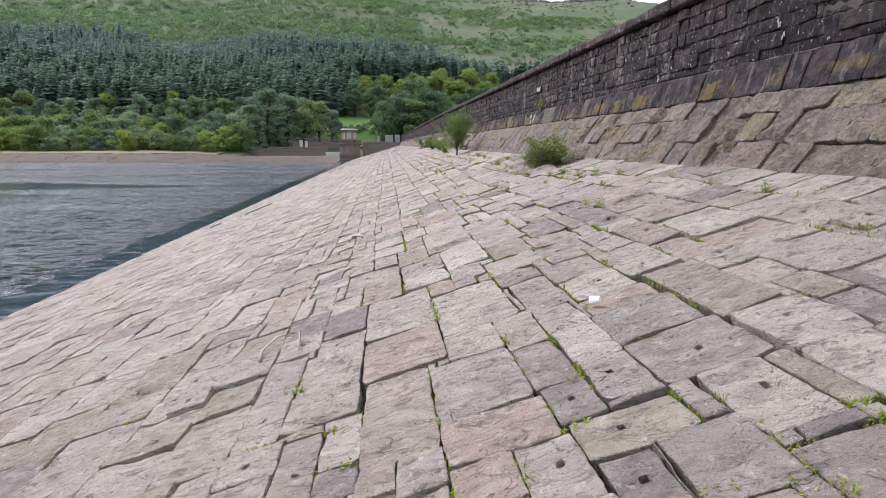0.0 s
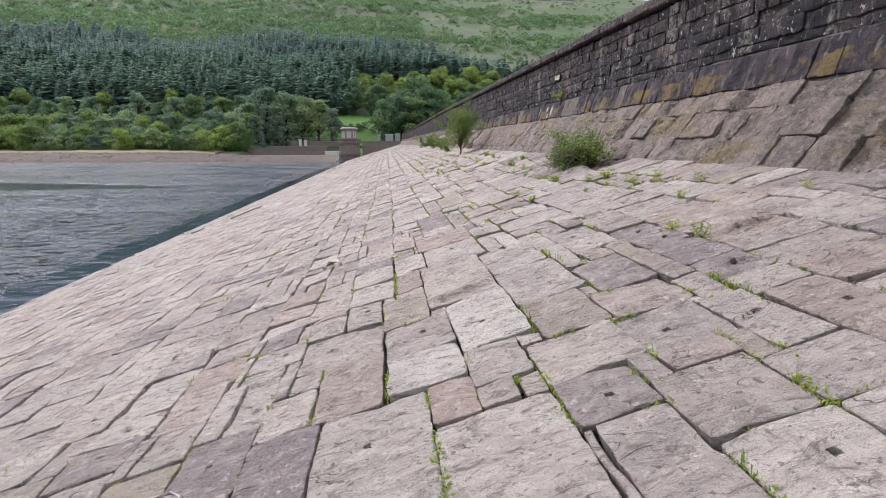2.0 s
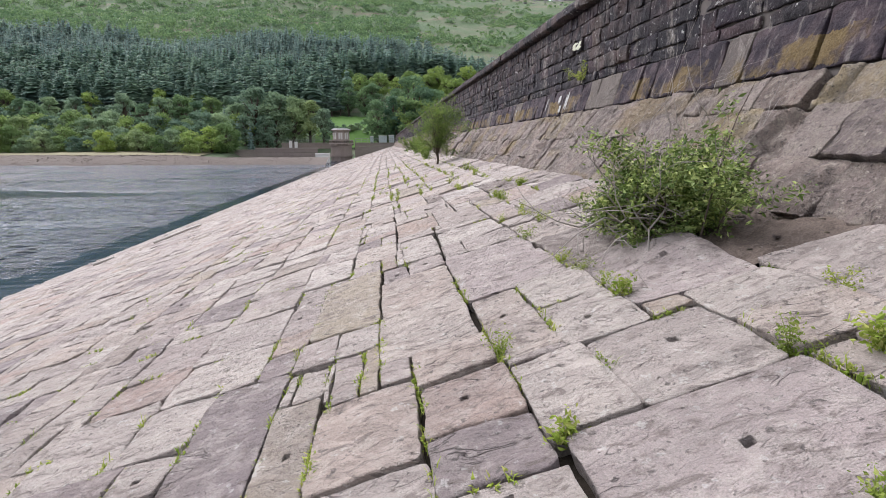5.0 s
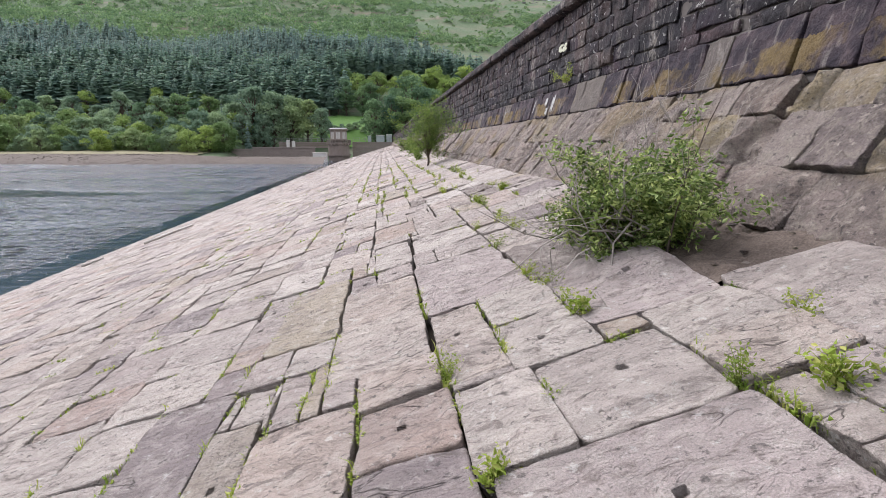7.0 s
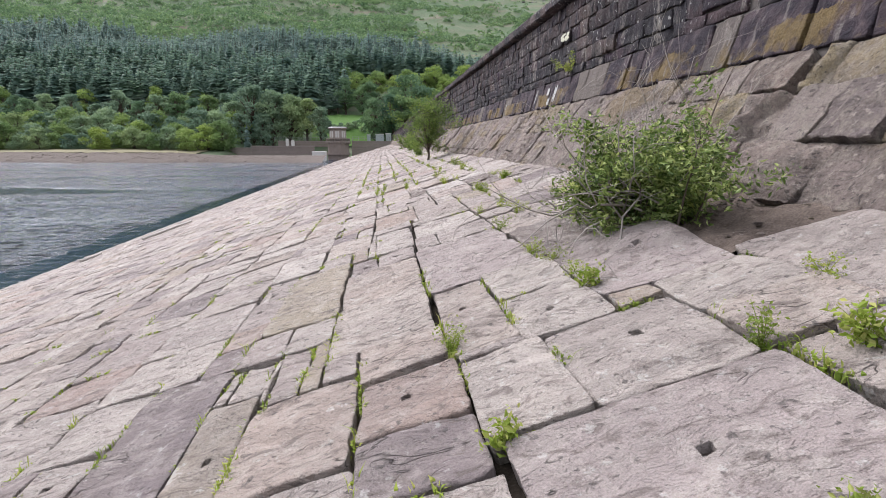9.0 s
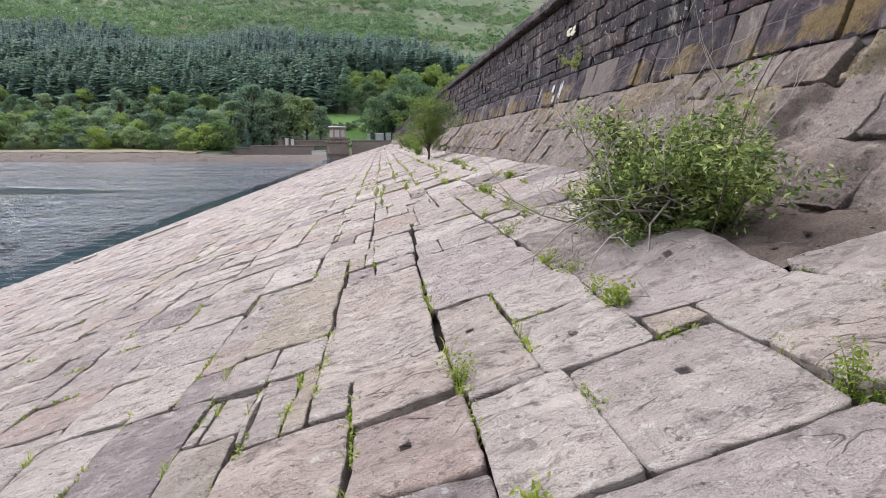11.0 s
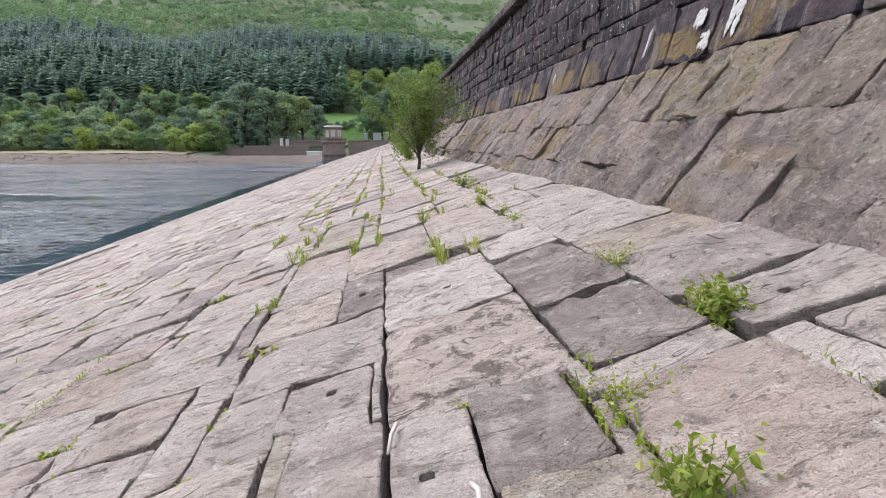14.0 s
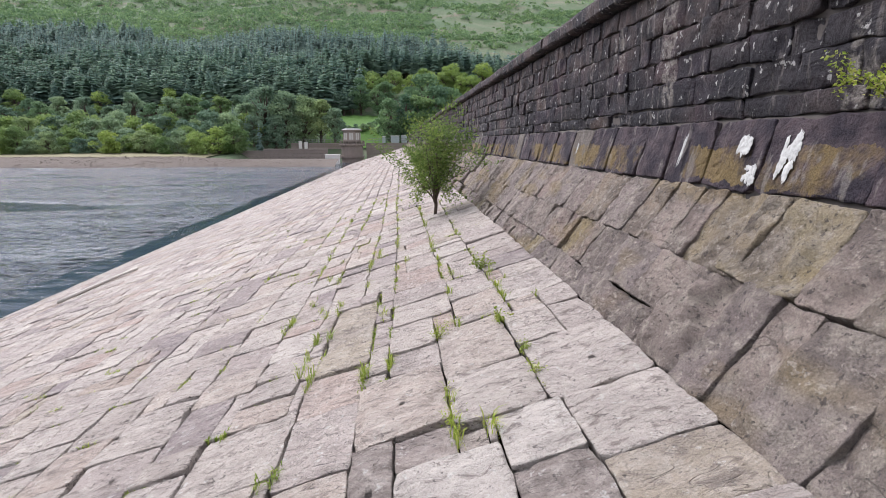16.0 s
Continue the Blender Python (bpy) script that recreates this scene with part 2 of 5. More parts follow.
def foliage(name, c0, c1, c2, scale=0.12, trans=0.25, rough=0.6, per_tree=False):
    """Leaves: every leaf of its own green, whole trees drifting in tone."""
    k = Nodes(name, rough, 0.12)
    r = k.random(True)
    c = k.ramp(r, (0.0, c0), (0.5, c1), (1.0, c2))
    c = k.mix(0.75, c, k.ramp(k.noise(scale, 2, 0.5), (0.3, (0.55, 0.62, 0.7)), (0.7, (1.4, 1.3, 1.15))), "MULTIPLY")
    if per_tree:
        c = k.mix(1.0, c, k.ramp(k.random(False), (0.0, (0.62, 0.70, 0.85)), (0.35, (0.9, 0.92, 1.05)), (0.7, (1.05, 1.05, 1.0)), (1.0, (1.25, 1.15, 0.85))), "MULTIPLY")
    k.done(c)
    k.b.inputs["Subsurface Weight"].default_value = 0.0
    tr = k.n.new("ShaderNodeBsdfTranslucent")
    k.put(tr.inputs["Color"], c)
    mx = k.n.new("ShaderNodeMixShader")
    mx.inputs["Fac"].default_value = trans
    k.l.new(k.b.outputs[0], mx.inputs[1])
    k.l.new(tr.outputs[0], mx.inputs[2])
    k.l.new(mx.outputs[0], k.n["Material Output"].inputs["Surface"])
    return k.m


def bark(name, c0, c1):
    k = Nodes(name, 0.85, 0.2)
    c = k.mix(k.noise(1.0, 4, 0.6, k.scaled(30, 30, 8)), c0, c1)
    return k.done(c, k.bump(k.noise(60, 4, 0.6), 0.5, 0.004))


def water_material():
    """Dark water, its base colour tinted blue for the sky's reflection; gusts roughen it in long streaks, and it lies
    calm along the slope's foot.
    """
    k = Nodes("reservoir_water", 0.05, 0.5)
    k.b.inputs["IOR"].default_value = 1.33
    c = k.mix(k.noise(0.05, 3, 0.5), (0.009, 0.018, 0.036), (0.016, 0.028, 0.052))
    gust = k.noise(1.0, 4, 0.6, k.scaled(0.010, 0.050, 1), 0.5)
    chop = k.noise(1.0, 4, 0.65, k.scaled(0.9, 1.9, 1), 0.9)
    fine = k.noise(1.0, 4, 0.7, k.scaled(2.6, 5.0, 1), 0.6)
    paw = k.ramp(k.noise(1.0, 5, 0.75, k.scaled(0.9, 1.7, 1), 0.5), (0.30, 0.22), (0.44, 1.0))
    edge = k.math("ADD", k.axis(0), k.math("MULTIPLY", k.noise(0.8, 4, 0.7), 3.0))
    open_water = k.ramp(k.math("MULTIPLY", k.math("ADD", edge, 14.5), 0.2), (0.76, 1.0), (0.92, 0.05))
    wind = k.math("MULTIPLY", k.math("MULTIPLY", k.ramp(gust, (0.40, 0.10), (0.50, 1.0)), open_water), paw)
    n = k.bump(k.math("MULTIPLY", chop, wind), 1.0, 0.28)
    n = k.bump(k.math("MULTIPLY", fine, wind), 1.0, 0.12, n)
    return k.done(c, n, 0.04)


def hill_material():
    """Rough grass, bracken and heather with grey outcrops."""
    k = Nodes("moorland", 0.95, 0.1)
    # These greens carry added blue for the haze over the hill.
    c = k.mix(k.ramp(k.noise(0.012, 5, 0.6), (0.4, 0.0), (0.6, 1.0)), (0.085, 0.116, 0.066), (0.128, 0.138, 0.088))
    c = k.mix(k.ramp(k.noise(0.05, 5, 0.65), (0.45, 0.0), (0.62, 0.8)), c, (0.082, 0.120, 0.062))
    c = k.mix(k.ramp(k.noise(0.02, 4, 0.6, k.scaled(1, 1, 2.5)), (0.56, 0.0), (0.66, 0.7)), c, (0.19, 0.135, 0.115))
    c = k.mix(k.ramp(k.noise(0.35, 4, 0.7), (0.5, 0.0), (0.7, 0.6)), c, (0.092, 0.130, 0.060))
    return k.done(c, k.bump(k.noise(0.3, 5, 0.7), 0.8, 1.0))


def plain(name, c0, c1, scale=3.0, rough=0.85, bump=0.01):
    k = Nodes(name, rough, 0.25)
    c = k.mix(k.noise(scale, 5, 0.65), c0, c1)
    return k.done(c, k.bump(k.noise(scale * 6, 4, 0.6), 0.5, bump))


M_STONE, M_STONE_FIELD = pitching_stone("gritstone_pitching", False), pitching_stone("gritstone_pitching_field", True)
M_STONE_RED = pitching_stone("rusty_gritstone", False, (0.390, 0.300, 0.258))
M_STONE_BROWN = pitching_stone("brown_pitching_gritstone", False, (0.345, 0.290, 0.222))
M_STONE_DARK = pitching_stone("dark_pitching_gritstone", False, (0.215, 0.178, 0.158))
M_STONE_MAUVE = pitching_stone("mauve_gritstone", False, (0.378, 0.318, 0.298))
M_STONE_BLOTCHED = pitching_stone("blotched_gritstone", False, (0.420, 0.350, 0.305), True)
M_STONE_GREY = pitching_stone("grey_pitching_gritstone", False, (0.300, 0.260, 0.236))
M_STONE_PALE = pitching_stone("pale_gritstone", False, (0.500, 0.450, 0.405))
M_WALL, M_WALL_FIELD = wall_stone("black_gritstone", False), wall_stone("black_gritstone_field", True)
M_BAND = band_stone("algae_band_stone")
M_APRON, M_APRON_FIELD = apron_stone("brown_gritstone", False), apron_stone("brown_gritstone_field", True)
M_SOIL = soil("joint_soil", (0.018, 0.014, 0.011), (0.045, 0.036, 0.028))
M_EARTH = soil("bare_earth", (0.070, 0.054, 0.044), (0.19, 0.150, 0.125))
M_MORTAR = plain("old_mortar", (0.022, 0.018, 0.019), (0.150, 0.130, 0.116), 5.0, 0.9)
M_WEED = foliage("weed_green", (0.19, 0.27, 0.035), (0.27, 0.34, 0.06), (0.40, 0.40, 0.13), 3.0, 0.4)
M_SHRUB = foliage("shrub_leaves", (0.065, 0.105, 0.028), (0.185, 0.255, 0.070), (0.46, 0.52, 0.20), 9.0, 0.25, 0.45)
M_SAPLING = foliage("sapling_leaves", (0.085, 0.140, 0.030), (0.145, 0.215, 0.050), (0.24, 0.305, 0.090), 2.5, 0.35)
M_TWIG = bark("pale_twig", (0.19, 0.16, 0.14), (0.42, 0.38, 0.34))
M_BARK = bark("dark_bark", (0.06, 0.045, 0.035), (0.13, 0.10, 0.08))
M_DRIFT = bark("bleached_wood", (0.30, 0.265, 0.23), (0.52, 0.48, 0.43))
# Conifer, mid and dark leaf greens are blued and lightened for distance haze.
M_CONIFER = foliage("conifer_needles", (0.125, 0.195, 0.155), (0.165, 0.250, 0.192), (0.212, 0.305, 0.222), 0.13, 0.4)
M_CONIFER_HIGH = foliage("plantation_needles", (0.145, 0.212, 0.190), (0.180, 0.255, 0.225), (0.218, 0.298, 0.252), 0.11, 0.45)
M_LEAF_BRIGHT = foliage("bright_broadleaf", (0.175, 0.262, 0.072), (0.235, 0.325, 0.095), (0.310, 0.385, 0.130), 0.1, 0.3, 0.6, True)
M_LEAF_MID = foliage("mid_broadleaf", (0.165, 0.240, 0.140), (0.215, 0.300, 0.172), (0.275, 0.355, 0.208), 0.1, 0.3, 0.6, True)
M_LEAF_DARK = foliage("dark_broadleaf", (0.105, 0.175, 0.088), (0.142, 0.225, 0.112), (0.188, 0.275, 0.138), 0.1, 0.3, 0.6, True)
M_WATER = water_material()
M_HILL = hill_material()
M_SHINGLE = plain("grey_shingle", (0.060, 0.048, 0.040), (0.165, 0.132, 0.110), 1.6, 0.95, 0.1)
M_GRASSBANK = plain("dry_grass", (0.13, 0.125, 0.065), (0.25, 0.21, 0.135), 0.8, 0.95, 0.1)
M_MEADOW = plain("meadow_grass", (0.05, 0.11, 0.02), (0.09, 0.16, 0.034), 0.35, 0.95, 0.2)
M_TOWER = plain("tower_ashlar", (0.19, 0.155, 0.132), (0.29, 0.24, 0.205), 1.0, 0.9, 0.02)
M_TOWER_LOW = plain("stained_ashlar", (0.165, 0.130, 0.110), (0.255, 0.205, 0.175), 0.6, 0.9, 0.03)
M_PALE = plain("pale_concrete", (0.50, 0.47, 0.43), (0.66, 0.62, 0.57), 1.0, 0.9, 0.01)
M_WINDOW = plain("pale_blind_window", (0.36, 0.34, 0.31), (0.48, 0.45, 0.41), 2.0, 0.6, 0.005)
M_LEAD = plain("roof_lead", (0.17, 0.165, 0.16), (0.24, 0.235, 0.23), 2.0, 0.7, 0.01)
M_WHITE = plain("white_plastic", (0.78, 0.77, 0.74), (0.84, 0.83, 0.80), 20.0, 0.45, 0.001)
M_LIME = plain("lime_splash", (0.10, 0.095, 0.09), (0.66, 0.65, 0.62), 38.0, 0.9, 0.004)
M_LICHEN = plain("pale_lichen", (0.40, 0.40, 0.30), (0.58, 0.58, 0.46), 18.0, 0.95, 0.006)
M_ROAD = plain("crest_tarmac", (0.05, 0.05, 0.05), (0.08, 0.078, 0.075), 4.0, 0.95, 0.01)
M_CABLE = plain("cable_black", (0.03, 0.03, 0.03), (0.05, 0.05, 0.05), 5.0, 0.6, 0.001)
M_KIOSK = plain("grey_green_paint", (0.26, 0.30, 0.28), (0.36, 0.39, 0.37), 1.5, 0.6, 0.002)
M_ROCK = plain("moor_rock", (0.15, 0.135, 0.13), (0.27, 0.25, 0.24), 0.3, 0.95, 0.2)


# ---------------------------------------------------------------- mesh helpers
def mesh(name, verts, faces, material, smooth=True):
    me = bpy.data.meshes.new(name)
    me.from_pydata([tuple(v) for v in np.asarray(verts, float).tolist()], [], faces)
    if smooth:
        me.polygons.foreach_set("use_smooth", [True] * len(me.polygons))
    me.materials.append(material)
    me.update()
    return me


def part(name, data, material, parent, label="", smooth=True):
    """One mesh object, from (verts, faces) or a bmesh, under a thing or a part."""
    if isinstance(data, bmesh.types.BMesh):
        me = bpy.data.meshes.new(name)
        data.to_mesh(me)
        data.free()
        me.materials.append(material)
    else:
        me = mesh(name, data[0], data[1], material, smooth)
    ob = new(name, me)
    ob.parent = parent
    return tagged(ob, label)


def vnoise(p, seed=0):
    """Smooth value noise in -1..1 for an (n, 3) array."""
    p = np.asarray(p, float)
    i = np.floor(p).astype(np.int64)
    f = p - i
    f = f * f * (3 - 2 * f)
    out = np.zeros(len(p))
    for dx in (0, 1):
        for dy in (0, 1):
            for dz in (0, 1):
                h = (i[:, 0] + dx) * 374761393 + (i[:, 1] + dy) * 668265263 + (i[:, 2] + dz) * 2147483647 + seed * 974634721
                h = (h ^ (h >> 13)) * 1274126177
                h = ((h ^ (h >> 16)) & 0xFFFFFF) / float(0xFFFFFF)
                w = (f[:, 0] if dx else 1 - f[:, 0]) * (f[:, 1] if dy else 1 - f[:, 1]) * (f[:, 2] if dz else 1 - f[:, 2])
                out += w * h
    return out * 2 - 1


class Pile:
    """Gathers many small pieces into one mesh."""

    def __init__(self):
        self.v, self.f, self.n = [], [], 0

    def add(self, verts, faces):
        self.v.append(np.asarray(verts, float))
        n = self.n
        self.f.extend([tuple(i + n for i in f) for f in faces])
        self.n += len(verts)

    def data(self):
        return np.concatenate(self.v), self.f


GRID_FACES = {}


def grid_faces(a, b):
    """Quads of an a x b grid and of the skirt round it, whose ring of verts follows the grid's."""
    if (a, b) not in GRID_FACES:
        f = [(i * b + j, (i + 1) * b + j, (i + 1) * b + j + 1, i * b + j + 1) for i in range(a - 1) for j in range(b - 1)]
        ring = [i * b for i in range(a)] + [(a - 1) * b + j for j in range(1, b)] + [i * b + b - 1 for i in range(a - 2, -1, -1)] + [j for j in range(b - 2, 0, -1)]
        n, m = a * b, len(ring)
        f += [(ring[(q + 1) % m], ring[q], n + q, n + (q + 1) % m) for q in range(m)]
        GRID_FACES[(a, b)] = (f, ring)
    return GRID_FACES[(a, b)]


def dressed(u0, u1, v0, v1, rng, res, edge, depth, wob=0.012, lump=0.010, hole=None, lift=0.0, tilt=0.02, spall=0.03, rock=0.004):
    """A squared but worn block: (u, v, height) verts and faces. Its arrises are rounded, its sides wavy, its face uneven."""
    w, l = u1 - u0, v1 - v0
    e = min(edge, w * 0.3, l * 0.3)

    def lines(a, b, c):
        q = [a, a + e * 0.4, a + e]
        n = max(1, int(round((b - a - 2 * e) / res)))
        q += [a + e + (b - a - 2 * e) * i / n for i in range(1, n)]
        q += [b - e, b - e * 0.4, b]
        if res < 0.2 and b - a > 0.2:
            q += [a + e + 0.007, b - e - 0.007]
        if c is not None:
            q = [x for x in q if abs(x - c) > 0.035]
            q += [c - 0.018, c - 0.013, c + 0.013, c + 0.018]
        return np.array(sorted(q))
    us = lines(u0, u1, hole[0] if hole else None)
    vs = lines(v0, v1, hole[1] if hole else None)
    a, b = len(us), len(vs)
    U, V = [x.ravel() for x in np.meshgrid(us, vs, indexing="ij")]
    d = np.minimum(np.minimum(U - u0, u1 - U), np.minimum(V - v0, v1 - V))
    s, t = (U - u0) / w * 2 - 1, (V - v0) / l * 2 - 1
    sd = int(rng.integers(1, 1 << 20))
    P = np.stack([U, V, np.zeros_like(U)], -1)
    fine = res < 1
    chip = vnoise(P * 7.0 + 3.1, sd)
    h = -e * 0.7 * np.clip(1 - d / e, 0, 1) ** 1.5 * (1.0 + 0.6 * chip)
    h += lump * vnoise(P * 3.3, sd + 1)
    if fine:
        h -= spall * np.clip(vnoise(P * 5.0 + 9.7, sd + 9) - 0.15, 0, 1) * np.exp(-d / 0.045)
        h += lump * 0.45 * vnoise(P * 9.0, sd + 2)
        h += rock * (vnoise(P * 12.0, sd + 10) + 0.6 * vnoise(P * 26.0, sd + 11)) * np.clip(d / 0.01, 0.3, 1)
        step = rng.uniform(0.1, 1.0) if rng.random() < 0.6 else rng.uniform(1.0, 2.2)
        h += lump * step * np.tanh((vnoise(P * np.array([1.4, 3.6, 1]), sd + 3) + 0.25 * vnoise(P * np.array([5.0, 9.0, 1]), sd + 14)) * 11.0) * np.clip(d / 0.06, 0.35, 1)
    h += tilt * (rng.uniform(-1, 1) * s * w + rng.uniform(-1, 1) * t * l) + lift
    if hole:
        inside = (np.abs(U - hole[0]) < 0.014) & (np.abs(V - hole[1]) < 0.014)
        h[inside] -= 0.09
    pull = (np.abs(s) * np.abs(t)) ** 14 * min(w, l) * 0.025
    U2 = U + wob * vnoise(P * 5.0, sd + 4) - np.sign(s) * pull
    V2 = V + wob * vnoise(P * 5.0, sd + 6) - np.sign(t) * pull
    if fine:
        U2 += wob * 0.55 * vnoise(P * 14.0, sd + 5) + wob * 0.5 * vnoise(P * 33.0, sd + 12)
        V2 += wob * 0.55 * vnoise(P * 14.0, sd + 7) + wob * 0.5 * vnoise(P * 33.0, sd + 13)
    f, ring = grid_faces(a, b)
    top = np.stack([U2, V2, h], -1)
    low = top[ring].copy()
    low[:, 2] = -depth
    low[:, 0] += np.sign(u0 + w / 2 - low[:, 0]) * 0.006
    return np.concatenate([top, low]), f


def on_segment(p, x0, z0, dx, dz):
    """Block coordinates (u along the section, v along the dam, height) to the world."""
    out = np.empty_like(p)
    out[:, 0] = x0 + p[:, 0] * dx - p[:, 2] * dz
    out[:, 1] = p[:, 1]
    out[:, 2] = z0 + p[:, 0] * dz + p[:, 2] * dx
    return out


def tube(points, radii, sides=5):
    """A tapered tube along points."""
    pts = [Vector(p) for p in points]
    v, f = [], []
    for i, p in enumerate(pts):
        d = (pts[min(i + 1, len(pts) - 1)] - pts[max(i - 1, 0)])
        d = d.normalized() if d.length > 1e-9 else Vector((0, 0, 1))
        a = d.orthogonal().normalized()
        b = d.cross(a)
        for s in range(sides):
            w = 2 * math.pi * s / sides
            v.append(p + (a * math.cos(w) + b * math.sin(w)) * radii[i])
    for i in range(len(pts) - 1):
        for s in range(sides):
            q = (s + 1) % sides
            f.append((i * sides + s, i * sides + q, (i + 1) * sides + q, (i + 1) * sides + s))
    f.append(tuple(range(sides - 1, -1, -1)))
    f.append(tuple((len(pts) - 1) * sides + s for s in range(sides)))
    return [tuple(x) for x in v], f


def leaves(centres, size, rng, aspect=0.45, droop=0.0, up=0.0):
    """Folded diamond leaves, two triangles each."""
    c = np.asarray(centres, float)
    n = len(c)
    d = rng.normal(size=(n, 3))
    d[:, 2] = d[:, 2] * 0.7 - droop + up
    d /= np.linalg.norm(d, axis=1)[:, None]
    s = np.cross(d, rng.normal(size=(n, 3)))
    s /= np.linalg.norm(s, axis=1)[:, None]
    k = np.cross(d, s)
    z = (size * rng.uniform(0.6, 1.35, n))[:, None]
    v = np.stack([c - d * z * 0.5, c + s * z * aspect * 0.5 + k * z * 0.12, c + d * z * 0.5, c - s * z * aspect * 0.5 + k * z * 0.12], 1).reshape(-1, 3)
    i = np.arange(n) * 4
    f = np.concatenate([np.stack([i, i + 1, i + 2], -1), np.stack([i, i + 2, i + 3], -1)])
    return v, [tuple(x) for x in f.tolist()]


def box(x0, x1, y0, y1, z0, z1, bevel=0.0):
    bm = bmesh.new()
    bmesh.ops.create_cube(bm, size=1.0)
    for v in bm.verts:
        v.co = Vector((x0 + (v.co.x + 0.5) * (x1 - x0), y0 + (v.co.y + 0.5) * (y1 - y0), z0 + (v.co.z + 0.5) * (z1 - z0)))
    if bevel:
        bmesh.ops.bevel(bm, geom=list(bm.edges), offset=bevel, segments=2, affect="EDGES")
    return bm


def prism(cx, cy, r0, r1, z0, z1, sides=16, turn=0.0):
    bm = bmesh.new()
    bmesh.ops.create_cone(bm, cap_ends=True, segments=sides, radius1=r0, radius2=r1, depth=z1 - z0)
    bmesh.ops.rotate(bm, verts=bm.verts, cent=(0, 0, 0), matrix=Matrix.Rotation(turn, 3, "Z"))
    bmesh.ops.translate(bm, verts=bm.verts, vec=(cx, cy, (z0 + z1) / 2))
    return bm


def thing(name, label, category, group="", at=(0, 0, 0)):
    ob = new(name)
    ob.location = at
    return tagged(ob, label, category, group)


# ---------------------------------------------------------------- the lie of the land
K = 0.304                       # fall of the pitched slope
SL = math.hypot(1, K)
CS, SN = 1 / SL, K / SL
WATER = -3.05
# section of the dam: foot of each course (x, z)
BREAK = (3.785, 1.118)
BAND = (4.44, 2.00)
BAND_TOP = (4.56, 2.42)
WALL_X = 4.575
COURSES = [2.42, 2.54, 2.73, 2.90, 3.10, 3.30, 3.47]
DAM_END = 158.0


def rise(y):
    """The wall's top climbs a little towards the far abutment."""
    return 0.0065 * (min(y, 45.0) - 12.0)


def hill_height(x, y):
    """Far valley side: shore bench, wooded slope, moor and its edge."""
    ys = np.array([-400, 125, 142, 150, 160, 190, 230, 560, 900, 1300])
    zs = np.array([-7, -7, -3.6, -1.5, -0.7, 4.5, 12.5, 124, 0, 0], float)
    bay = 28.0 * np.clip((x + 40) / 8, 0, 1) * np.clip((195 - y) / 12, 0, 1)     # the water reaches farther in beside the tower
    z = np.interp(y - bay, ys[:8], zs[:8])
    crest = 240 + np.where(x < 63, 0.11 * (63 - x), -0.03 * (x - 63))
    crest = crest + 7 * vnoise(np.stack([x / 90, x * 0, x * 0], -1), 5) + 3 * vnoise(np.stack([x / 25, x * 0, x * 0], -1), 6)
    t = np.clip((y - 560) / 340, 0, 1)
    z = np.where(y > 560, 124 + (crest - 124) * t, z)
    z = np.where(y > 900, crest - (y - 900) * 0.05, z)
    n = vnoise(np.stack([x / 60, y / 60, x * 0], -1), 8) * 5 + vnoise(np.stack([x / 20, y / 20, x * 0], -1), 9) * 1.5
    return z + n * np.clip((y - 200) / 120, 0, 1)


def build_ground():
    xs = np.concatenate([np.linspace(-1100, -260, 22), np.linspace(-250, 200, 76), np.linspace(215, 1100, 24)])
    ys = np.concatenate([np.linspace(-400, 110, 12), np.linspace(118, 240, 50), np.linspace(247, 620, 54), np.linspace(635, 1000, 30), np.linspace(1060, 1600, 6)])
    X, Y = [a.ravel() for a in np.meshgrid(xs, ys, indexing="ij")]
    Z = hill_height(X, Y)
    # behind the dam the valley falls away, and a far side closes the view behind the camera
    Z = np.where((X > 9) & (Y < 150), np.minimum(Z, -1.0 - (X - 9) * 0.25), Z)
    Z = np.where((X > 150) & (Y < 500), np.maximum(Z, (X - 150) * 0.3 - 30), Z)
    Z = np.where((X < -420) & (Y < 400), np.maximum(Z, -7 + (-X - 420) * 0.15), Z)
    Z = np.where(Y < -120, np.maximum(Z, -7 + (-Y - 120) * 0.3), Z)
    b = len(ys)
    f = [(i * b + j, (i + 1) * b + j, (i + 1) * b + j + 1, i * b + j + 1) for i in range(len(xs) - 1) for j in range(b - 1)]
    ob = new("ground", mesh("ground", np.stack([X, Y, Z], -1), f, M_HILL))
    return tagged(ob, "green and brown moorland hillside above the reservoir", "hillside", kind="structure")


build_ground()


